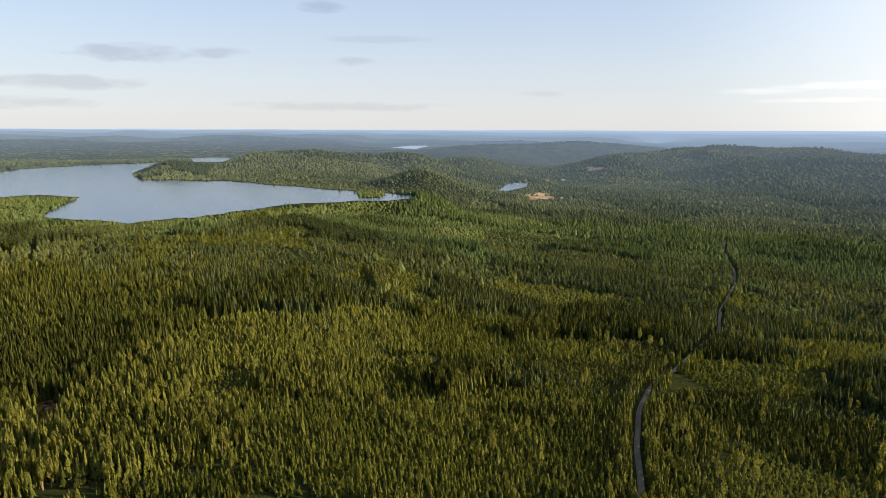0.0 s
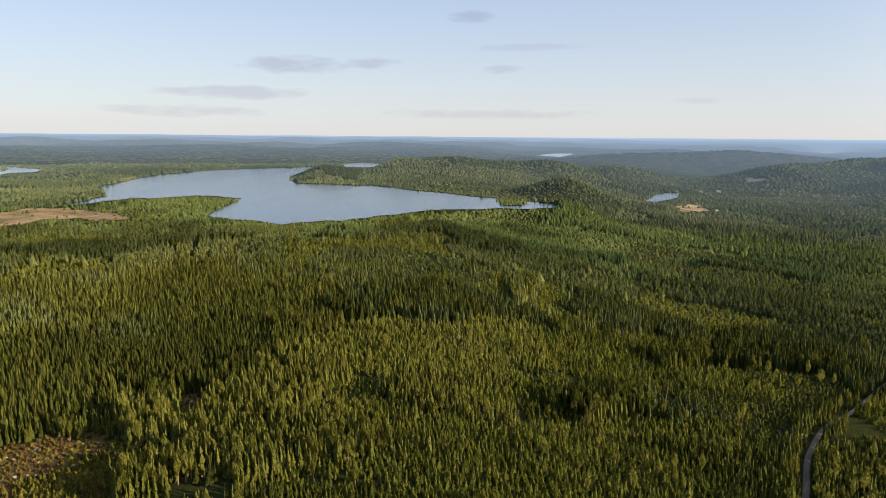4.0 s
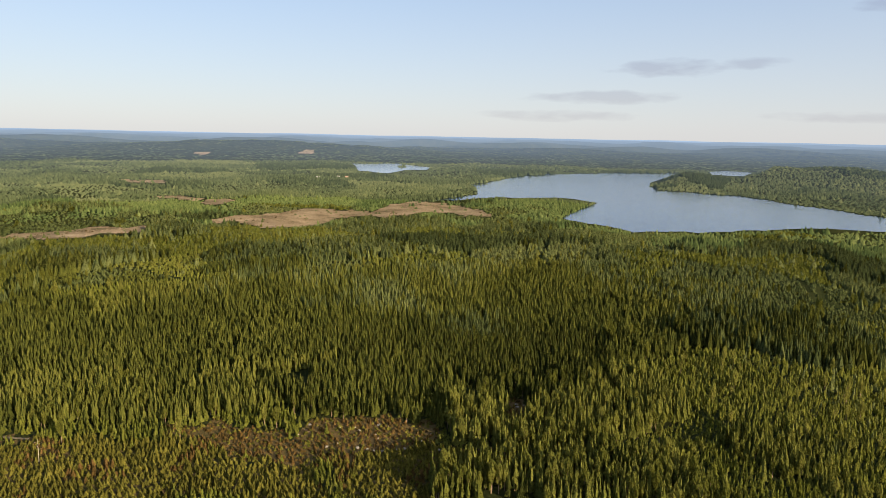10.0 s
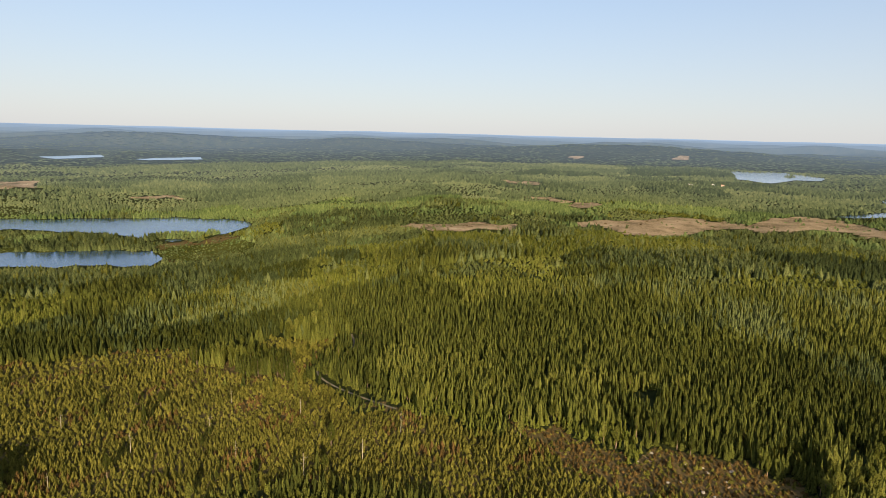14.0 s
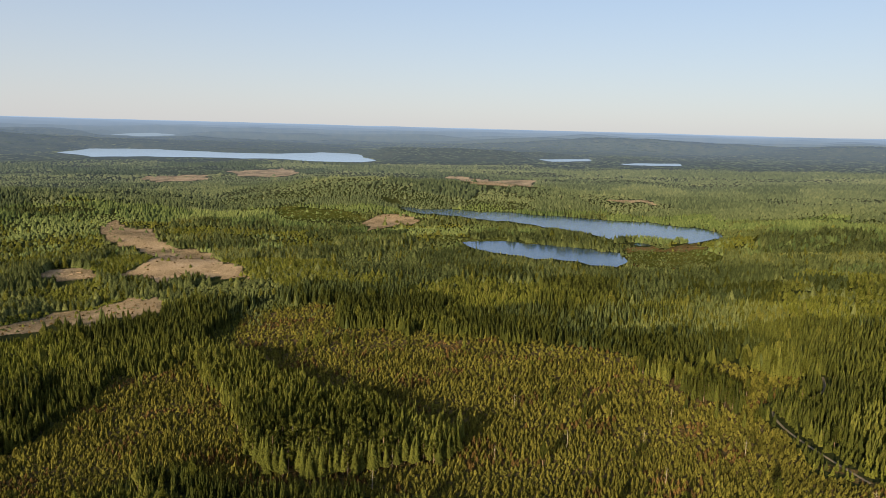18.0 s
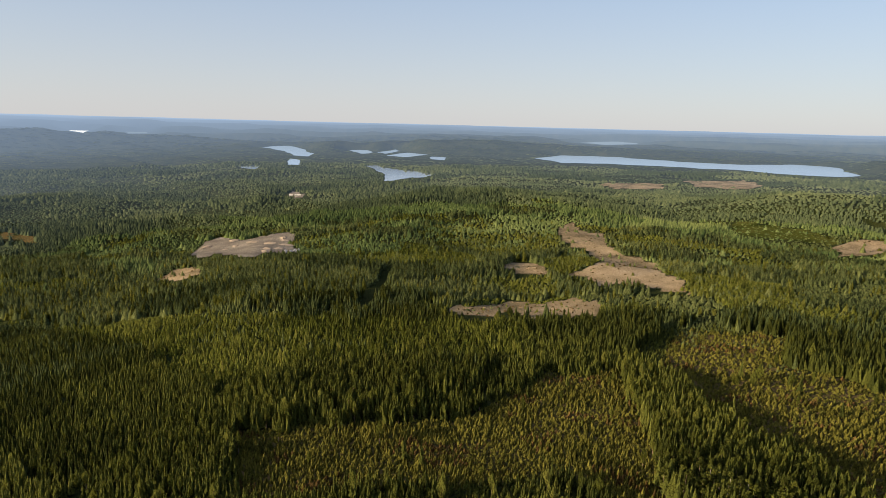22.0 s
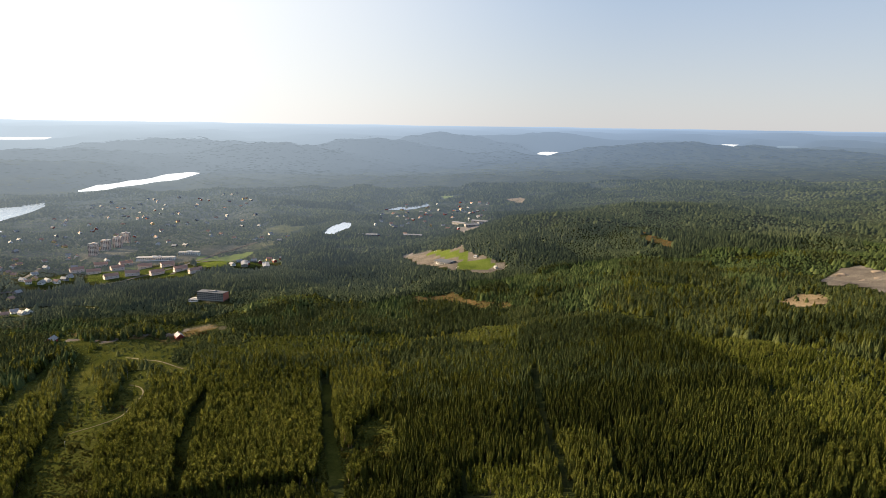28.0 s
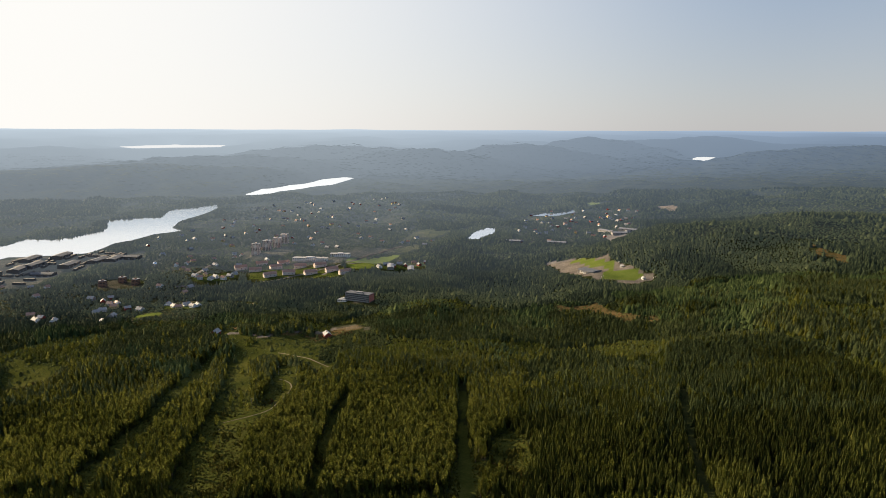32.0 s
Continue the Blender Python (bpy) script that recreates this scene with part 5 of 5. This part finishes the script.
def shed(label, paint, roof_mat, w, d, h, name="warehouse", group="works buildings"):
    """A low works hall with a shallow roof, gates and a strip of windows."""
    e = tagged(new(name), label, "building", group=group)
    rise = w * 0.10
    part("wall", prism(bmesh.new(), ((-w / 2, -1.0), (w / 2, -1.0), (w / 2, h), (0, h + rise), (-w / 2, h)), -d / 2, d / 2), paint, e)
    for s in (-1, 1):
        part("roof_slope", prism(bmesh.new(), ((0, h + rise + 0.03), (s * (w / 2 + 0.4), h - rise * 0.8 / w + 0.03), (s * (w / 2 + 0.4), h - rise * 0.8 / w + 0.3), (0, h + rise + 0.3)), -d / 2 - 0.4, d / 2 + 0.4), roof_mat, e)
    for k in range(max(1, int(d / 14))):
        y = -d / 2 + 7 + k * 14
        for s in (-1, 1):
            part("gate", boxed(s * w / 2 - 0.05, s * w / 2 + 0.08, y - 2, y + 2, 0, 3.6), SHEET, e)
            part("window", boxed(s * w / 2 - 0.05, s * w / 2 + 0.06, y + 3.2, y + 6.0, h * 0.5, h * 0.5 + 1.2), PANE, e)
    return e


# --- houses of the town
VILLAS = [gable_house(PAINT["white"], TILE, 8, 10, 4.2, "white timber house with a red tiled saddle roof"),
          gable_house(PAINT["red"], FELT, 7.5, 9.5, 3.8, "red timber house with a grey saddle roof"),
          gable_house(PAINT["yellow"], TILE, 8, 11, 4.4, "yellow house with a red tiled saddle roof"),
          gable_house(PAINT["grey"], FELT, 9, 12, 3.4, "grey low house with a grey tin roof"),
          gable_house(PAINT["white"], FELT, 9, 11, 3.2, "white low house with a grey roof")]
VILLA = ((437, -400), (426, -395), (431, -406), (416, -398), (418, -406), (407, -404), (409, -414), (413, -423), (424, -299), (412, -296), (402, -292), (409, -300), (374, -316), (366, -315), (360, -314), (362, -323), (354, -322), (353, -326), (416, -243), (418, -248), (430, -248), (400, -276), (401, -282), (381, -275), (316, -514), (317, -527), (306, -523), (307, -536), (298, -532), (297, -546), (288, -541), (288, -555), (531, -703), (538, -732), (518, -724), (526, -754), (498, -737), (491, -426), (471, -416), (458, -411), (471, -481), (474, -494))
FARMS = ((258, 1777), (219, 1330), (306, 1819), (-1622, 1411), (-1590, 1417), (-1627, 1338))
spots = list(VILLA) + list(FARMS)
for code, name, poly in AREAS:
    if code != "V":
        continue
    lo, hi = poly.min(0), poly.max(0)
    wanted = {"town_a": 110, "town_b": 60, "town_c": 14}[name]
    tries = 0
    while wanted and tries < 6000:
        tries += 1
        q = (DICE.uniform(lo[0], hi[0]), DICE.uniform(lo[1], hi[1]))
        if not inside(np.array([q[0]]), np.array([q[1]]), poly)[0]:
            continue
        if any(inside(np.array([q[0]]), np.array([q[1]]), p2)[0] for c2, _, p2 in AREAS if c2 in "WGF"):
            continue
        if min(math.hypot(q[0] - a, q[1] - b) for a, b in spots) < 8:
            continue
        spots.append(q)
        wanted -= 1
used = set()
for i, q in enumerate(spots):
    k = DICE.choice((0, 0, 1, 2, 3, 4, 4))
    m = stand_at(*q, DICE.uniform(0, 180), settled=True)
    if k in used:
        copy_thing(VILLAS[k], m)
    else:
        put(VILLAS[k], m)
        used.add(k)

# --- blocks
TOWERS = ((470, -512), (475, -534), (478, -554), (489, -579))
tower = block("apartment_tower", "pale pink rendered apartment tower with balconies and flat roof", "apartment building", PAINT["pink"], FELT, 19, 19, 9, 5, 4, balconies=True, group="apartment towers")
for i, q in enumerate(TOWERS):
    (put(tower, stand_at(*q, 28, settled=True)) if i == 0 else copy_thing(tower, stand_at(*q, 28, settled=True)))
BRICKS = ((473, -334), (472, -352), (455, -352))
brick_block = block("brick_block", "brick red apartment block with flat roof among trees", "apartment building", PAINT["brick"], FELT, 12, 10, 4, 4, 3, group="brick blocks")
for i, q in enumerate(BRICKS):
    (put(brick_block, stand_at(*q, 20, settled=True)) if i == 0 else copy_thing(brick_block, stand_at(*q, 20, settled=True)))
RED_PANEL = plain("red_end_panel", (0.46, 0.17, 0.13), 0.85, 0.12)
hospital = block("office_block", "long grey office block with a red end wall", "office building", PAINT["grey"], MILL_ROOF, 46, 16, 4, 12, 4, end_paint=RED_PANEL)
put(hospital, stand_at(259, -401, 183, settled=True))
annex = block("low_annex", "low white annex with flat roof beside the office block", "building", PAINT["white"], PALE_ROOF, 16, 12, 1, 5, 3)
put(annex, stand_at(268, -392, 183, settled=True))
school = block("school", "long white two-storey school with pale flat roof", "school building", PAINT["white"], PALE_ROOF, 78, 18, 2, 18, 4)
put(school, stand_at(398, -513, 25, settled=True))
hall_b = block("sports_hall", "white flat-roofed hall beside the school yard", "hall", PAINT["white"], PALE_ROOF, 46, 18, 2, 10, 4)
put(hall_b, stand_at(386, -547, 25, settled=True))
ROWS = ((406, -442), (399, -462), (379, -432), (371, -448), (354, -458), (345, -478), (381, -476), (406, -481), (368, -490), (422, -468), (425, -443), (328, -476))
row_house = gable_house(PAINT["pink"], TILE, 11, 26, 6.2, "pink rendered row building with a brown-red tiled roof", "row_building")
for i, q in enumerate(ROWS):
    m = stand_at(*q, 150 if i % 3 else 135, settled=True)
    (put(row_house, m) if i == 0 else copy_thing(row_house, m))
grey_row = shed("long grey row building with a sheet roof among gardens", PAINT["grey"], SHEET, 14, 44, 4.5, "row_hall")
put(grey_row, stand_at(307, -520, 32, settled=True))
copy_thing(grey_row, stand_at(285, -520, 32, settled=True))

# --- works and sawmill
works_hall = shed("pale works hall with a grey sheet roof", PAINT["grey"], SHEET, 20, 52, 6)
for i, (q, a) in enumerate((((197, -736), 100), ((247, -720), 105), ((171, -858), 60), ((150, -848), 120), ((149, -884), 80))):
    (put(works_hall, stand_at(*q, a)) if i == 0 else copy_thing(works_hall, stand_at(*q, a)))
mill_hall = shed("large brown sawmill hall with a dark roof by the lake", DARK_WOOD, MILL_ROOF, 24, 56, 6.5, "sawmill_hall", "sawmill halls")
for i, (q, a) in enumerate((((623, -379), 30), ((614, -406), 30), ((558, -407), 25), ((552, -421), 30), ((540, -338), 120), ((582, -343), 35), ((563, -380), 28), ((590, -362), 28), ((546, -432), 115))):
    (put(mill_hall, stand_at(*q, a)) if i == 0 else copy_thing(mill_hall, stand_at(*q, a)))


def stack(w, d, h):
    e = tagged(new("timber_stack"), "grey stack of sawn timber in the mill yard", "timber stack", group="timber stacks")
    n = int(h / 1.2)
    for k in range(n):
        part("timber_pack", boxed(-w / 2 + 0.2 * (k % 2), w / 2, -d / 2, d / 2 - 0.3 * (k % 2), k * 1.2, k * 1.2 + 1.08, bevel=0.05), STACKED, e)
    return e


pile = stack(6, 24, 4.8)
yard = next(p for c, n, p in AREAS if n == "sawmill")
placed = 0
while placed < 60:
    q = (DICE.uniform(yard[:, 0].min(), yard[:, 0].max()), DICE.uniform(yard[:, 1].min(), yard[:, 1].max()))
    if inside(np.array([q[0]]), np.array([q[1]]), yard)[0]:
        m = stand_at(*q, DICE.choice((30, 30, 120)), settled=True)
        (put(pile, m) if placed == 0 else copy_thing(pile, m))
        placed += 1

# a silo with a bright round top
silo = tagged(new("silo"), "bright metal silo with a round top glinting in the sun", "silo")
bm = bmesh.new()
bmesh.ops.create_uvsphere(bm, u_segments=20, v_segments=10, radius=4.6, matrix=Matrix.Translation((0, 0, 9)))
part("dome", bm, CHROME, silo, "polished dome", True)
bm = bmesh.new()
bmesh.ops.create_cone(bm, cap_ends=True, segments=20, radius1=4.5, radius2=4.5, depth=10, matrix=Matrix.Translation((0, 0, 4)))
part("drum", bm, STEEL, silo)
for k in range(6):
    a = k * math.pi / 3
    part("rib", boxed(4.45 * math.cos(a) - 0.15, 4.45 * math.cos(a) + 0.15, 4.45 * math.sin(a) - 0.15, 4.45 * math.sin(a) + 0.15, -1, 9), STEEL, silo)
put(silo, stand_at(502, -410, settled=True))

# --- sports ground
stand = tagged(new("grandstand"), "low pavilion with a broad dark roof on white posts", "pavilion")
part("roof", prism(bmesh.new(), ((-13, 5.0), (13, 5.0), (13, 5.4), (9, 7.2), (-9, 7.2), (-13, 5.4)), -19, 19), MILL_ROOF, stand)
part("wall", boxed(-9, 9, -16, 16, -1, 5.0), PAINT["white"], stand)
for k in range(9):
    for s in (-1, 1):
        part("post", boxed(s * 12.4 - 0.25, s * 12.4 + 0.25, -18 + k * 4.5 - 0.25, -18 + k * 4.5 + 0.25, -1, 5.0), PAINT["white"], stand)
for k in range(6):
    for s in (-1, 1):
        part("window", boxed(s * 9 - 0.05, s * 9 + 0.06, -14 + k * 5, -11 + k * 5, 1.2, 3.2), PANE, stand)
put(stand, stand_at(116, -592, 68))
kiosk = gable_house(PAINT["white"], FELT, 5, 7, 2.6, "small white changing hut beside the pitch", "changing_hut", False)
put(kiosk, stand_at(66, -588, 40))
copy_thing(kiosk, stand_at(96, -634, 70))


def goal():
    e = tagged(new("goal"), "white steel football goal on the pitch", "goal", group="football goals")
    for s in (-1, 1):
        part("post", boxed(s * 3.66 - 0.12, s * 3.66 + 0.12, -0.12, 0.12, 0, 2.44), PAINT["white"], e)
    part("crossbar", boxed(-3.8, 3.8, -0.12, 0.12, 2.44, 2.68), PAINT["white"], e)
    return e


g0 = goal()
put(g0, stand_at(58, -596, 70))
for q in ((100, -578), (104, -655), (143, -650)):
    copy_thing(g0, stand_at(*q, 70))

# --- ski slope: hut, lamp posts
hut = gable_house(PAINT["red"], FELT, 9, 14, 3.6, "red timber warming hut at the foot of the slope", "slope_hut")
put(hut, stand_at(221, -311, 50, settled=True))
copy_thing(hut, stand_at(286, -280, 20, settled=True))


def lamp_post():
    e = tagged(new("lamp_post"), "grey steel lamp post beside the grassy slope", "lamp post", group="slope lamp posts")
    bm = bmesh.new()
    bmesh.ops.create_cone(bm, cap_ends=True, segments=8, radius1=0.16, radius2=0.09, depth=9, matrix=Matrix.Translation((0, 0, 4.5)))
    part("pole", bm, STEEL, e)
    part("arm", boxed(0, 1.2, -0.06, 0.06, 8.8, 8.92), STEEL, e)
    part("lamp_head", boxed(0.9, 1.6, -0.2, 0.2, 8.68, 8.88, bevel=0.04), PAINT["grey"], e)
    return e


lamp = lamp_post()
put(lamp, stand_at(136, -130))
for q in ((152, -172), (165, -205), (185, -246), (128, -118)):
    copy_thing(lamp, stand_at(*q, DICE.uniform(0, 360)))

# --- quarry
cabin = gable_house(PAINT["grey"], PALE_ROOF, 4, 9, 2.8, "grey site cabin on the gravel works", "site_cabin", False)
for i, q in enumerate(((-297, -594), (-301, -590), (-306, -592), (-311, -594), (-507, -1106), (-513, -1095), (-520, -1100))):
    m = stand_at(*q, 150 if i < 4 else 60)
    (put(cabin, m) if i == 0 else copy_thing(cabin, m))


def heap(r, h, seed):
    """A tipped heap of gravel with a run-out foot and a dented crest."""
    g = random.Random(seed)
    bm = bmesh.new()
    rings = []
    for k, (rr2, zz) in enumerate(((1.15, -0.3), (1.0, 0.12), (0.72, 0.5), (0.4, 0.86), (0.12, 1.0))):
        rings.append([bm.verts.new((r * rr2 * (1 + g.uniform(-0.3, 0.3)) * 1.5 * math.cos(6.2832 * i / 16), r * rr2 * (1 + g.uniform(-0.3, 0.3)) * math.sin(6.2832 * i / 16), h * zz * (1 + g.uniform(-0.1, 0.1)))) for i in range(16)])
    for a, b in zip(rings[:-1], rings[1:]):
        for i in range(16):
            bm.faces.new((a[i], a[(i + 1) % 16], b[(i + 1) % 16], b[i]))
    bm.faces.new(rings[-1])
    return tagged(part("spoil_mound", bm, SAND, None, "", False), "brown mound of tipped gravel and soil", "spoil mound", group="spoil mounds")


for i, q in enumerate(((-305, -655), (-290, -627), (-301, -623), (-277, -687), (-330, -683), (-292, -671), (-315, -640), (-252, -640), (-240, -660), (-325, -668), (-268, -655), (-284, -612))):
    put(heap(DICE.uniform(4, 8), DICE.uniform(1.0, 2.4), i), stand_at(*q, DICE.uniform(0, 180)))

# --- stones of the clearing


def boulder(r, seed):
    g = random.Random(seed)
    bm = bmesh.new()
    bmesh.ops.create_icosphere(bm, subdivisions=2, radius=r)
    for v in bm.verts:
        n = noise.noise(v.co * (1.3 / r) + Vector((seed, 0, 0)))
        v.co *= 1 + 0.35 * n
        v.co.x *= 1.4
        v.co.z *= 0.65
    return tagged(part("boulder", bm, STONE), "pale lichen-grey granite boulder in the heath", "boulder", group="boulders")


STONES = ((-192, 241), (-194, 237), (-197, 231), (-221, 236), (-225, 237), (-219, 246), (-219, 216), (-218, 221), (-194, 247), (-186, 307), (-185, 311), (-183, 246), (-237, 215), (-242, 225),
          (-196, 234), (-199, 229), (-202, 227), (-205, 226), (-188, 309), (-191, 244), (-230, 232), (-213, 238), (-209, 224), (-300, 110), (-297, 95), (-290, 90), (-331, 60), (-318, 74), (-350, 30))
rocks = [boulder(1.0, k) for k in range(4)]
for i, q in enumerate(STONES):
    m = stand_at(*q, DICE.uniform(0, 360), 0.25) @ Matrix.Scale(DICE.uniform(0.35, 0.8), 4)
    if i < 4:
        put(rocks[i], m)
    else:
        b = copy_thing(rocks[i % 4], m)
        b.matrix_basis = m

# --- single trees of the nearest clump


def spruce_crown(seed):
    g = random.Random(seed)
    bm = bmesh.new()
    tip = bm.verts.new((0, 0, 1.0))
    prev, layers, n = None, 9, 9
    for k in range(layers):
        f = (k + 1) / layers
        z = 1.0 - 0.80 * f
        ring_o = [bm.verts.new((0.16 * f ** 0.8 * (1 + g.uniform(-0.3, 0.3)) * math.cos(6.2832 * (i + 0.5 * k) / n), 0.16 * f ** 0.8 * (1 + g.uniform(-0.3, 0.3)) * math.sin(6.2832 * (i + 0.5 * k) / n), z - 0.035 + g.uniform(-0.02, 0.02))) for i in range(n)]
        if prev is None:
            for i in range(n):
                bm.faces.new((tip, ring_o[i], ring_o[(i + 1) % n]))
        else:
            for i in range(n):
                bm.faces.new((prev[i], ring_o[i], ring_o[(i + 1) % n], prev[(i + 1) % n]))
        prev = [bm.verts.new((v.co.x * 0.55, v.co.y * 0.55, v.co.z + 0.012)) for v in ring_o]
        for i in range(n):
            bm.faces.new((ring_o[i], prev[i], prev[(i + 1) % n], ring_o[(i + 1) % n]))
    return bm


def leafy_crown(seed, low):
    """Many small clumps set round the limbs, uneven and open."""
    g = random.Random(seed)
    bm = bmesh.new()
    for k in range(26):
        u = g.random()
        z = low + (0.97 - low) * u
        wide = 0.17 * math.sin(math.pi * (0.16 + 0.8 * u)) ** 0.7
        a, q = g.uniform(0, 6.2832), wide * g.uniform(0.35, 1.0)
        r = g.uniform(0.035, 0.06)
        bmesh.ops.create_icosphere(bm, subdivisions=1, radius=r, matrix=Matrix.Translation((q * math.cos(a), q * math.sin(a), z)) @ Matrix.Rotation(g.uniform(0, 3), 4, "X") @ Matrix.Diagonal((1.2, 1, 0.7, 1)))
    for v in bm.verts:
        v.co += Vector((g.uniform(-1, 1), g.uniform(-1, 1), g.uniform(-1, 1))) * 0.012
    return bm


def trunk(top, r):
    bm = bmesh.new()
    bmesh.ops.create_cone(bm, cap_ends=True, segments=7, radius1=r, radius2=r * 0.3, depth=top + 0.03, matrix=Matrix.Translation((0, 0, top / 2 - 0.015)))
    return bm


def tone_of(ob, value):
    a = ob.data.attributes.new("tone", "FLOAT", "POINT")
    a.data.foreach_set("value", np.full(len(ob.data.vertices), value, np.float32))


kinds = []
for k in range(5):
    e = tagged(new("spruce_tree"), "tall dark green spruce in a clump above young trees", "spruce tree", group="trees of the tall clump")
    part("trunk", trunk(0.9, 0.014), BARK, e)
    tone_of(part("crown", spruce_crown(k), SPRUCE, e), (0.25, 0.4, 0.5, 0.6, 0.35)[k])
    kinds.append(e)
for k in range(3):
    e = tagged(new("pine_tree"), "tall pine with a bare stem and ragged olive crown", "pine tree", group="trees of the tall clump")
    part("trunk", trunk(0.9, 0.013), BARK, e)
    tone_of(part("crown", leafy_crown(30 + k, 0.45), LEAF, e), (0.25, 0.4, 0.1)[k])
    kinds.append(e)
for k in range(2):
    e = tagged(new("birch_tree"), "slender birch with pale bark and light green leaves", "birch tree", group="trees of the tall clump")
    part("trunk", trunk(0.9, 0.009), PALE_BARK, e)
    tone_of(part("crown", leafy_crown(50 + k, 0.3), LEAF, e), (0.5, 0.7)[k])
    kinds.append(e)
first = set()
for x, y, z, h, kind in CHOSEN:
    k = DICE.choice((5, 6, 7, 8, 9)) if kind == 1 else DICE.randrange(5)
    m = pose(x, y, z - 0.1, 0, 0, DICE.uniform(0, 360)) @ Matrix.Scale(h * 1.08, 4)
    e = kinds[k] if k not in first else copy_thing(kinds[k], m)
    e.matrix_basis = m
    first.add(k)

# --- bare dead trunks over the young trees
snag = tagged(new("dead_tree"), "bare grey dead pine trunk standing over young spruces", "dead tree", group="dead trunks")
part("trunk", trunk(9.0, 0.13), PALE_BARK, snag)
for k in range(6):
    bm = bmesh.new()
    bmesh.ops.create_cone(bm, cap_ends=True, segments=5, radius1=0.05, radius2=0.015, depth=1.5, matrix=Matrix.Rotation(k * 2.4, 4, "Z") @ Matrix.Translation((0.7, 0, 5 + k * 0.6)) @ Matrix.Rotation(1.3, 4, "Y"))
    part("limb", bm, PALE_BARK, snag)
SNAGS = ((-262, 84), (-285, 60), (-300, 20), (-268, 108), (-320, 90), (-330, -10), (-240, -40), (-345, 60), (-310, 50), (-290, 130), (-278, -5))
for i, q in enumerate(SNAGS):
    m = stand_at(*q, DICE.uniform(0, 360)) @ Matrix.Scale(DICE.uniform(0.8, 1.15), 4)
    e = snag if i == 0 else copy_thing(snag, m)
    e.matrix_basis = m

# --- felling waste on the cut areas
log_v = np.array([(-0.5, -0.5, 0), (0.5, -0.5, 0), (0.5, 0.5, 0), (-0.5, 0.5, 0), (-0.5, -0.25, 1), (0.5, -0.25, 1), (0.5, 0.25, 1), (-0.5, 0.25, 1)])
log_f = np.array([(4, 5, 6), (4, 6, 7), (0, 1, 5), (0, 5, 4), (1, 2, 6), (1, 6, 5), (2, 3, 7), (2, 7, 6), (3, 0, 4), (3, 4, 7)])
lx, ly = [], []
for code, name, poly in AREAS:
    if code != "B" and name != "clearing":
        continue
    if np.hypot(*(poly.mean(0) - np.array([CX, CY]))) > 1300:
        continue
    lo, hi = poly.min(0), poly.max(0)
    area = (hi[0] - lo[0]) * (hi[1] - lo[1])
    q = RNG.uniform(lo, hi, (int(min(900, area / 110)), 2))
    m = inside(q[:, 0], q[:, 1], poly)
    u, v = on_ground_many(q[m][:, 0], q[m][:, 1])
    lx.append(u)
    ly.append(v)
lx, ly = np.concatenate(lx), np.concatenate(ly)
lz = ground_height(lx, ly)
turn = RNG.uniform(0, 6.2832, len(lx))
ln, wd, hi_ = RNG.uniform(1.2, 4.5, len(lx)), RNG.uniform(0.2, 0.6, len(lx)), RNG.uniform(0.15, 0.5, len(lx))
px = log_v[None, :, 0] * ln[:, None]
py = log_v[None, :, 1] * wd[:, None]
pv = np.stack([lx[:, None] + px * np.cos(turn)[:, None] - py * np.sin(turn)[:, None], ly[:, None] + px * np.sin(turn)[:, None] + py * np.cos(turn)[:, None], lz[:, None] - 0.1 + log_v[None, :, 2] * hi_[:, None]], -1)
tagged(mesh_object("felling_waste", pv.reshape(-1, 3), (log_f[None] + (np.arange(len(lx)) * 8)[:, None, None]).reshape(-1, 3), [LOG]), "bleached logs and branches left on the felled ground", "logs", kind="stuff")
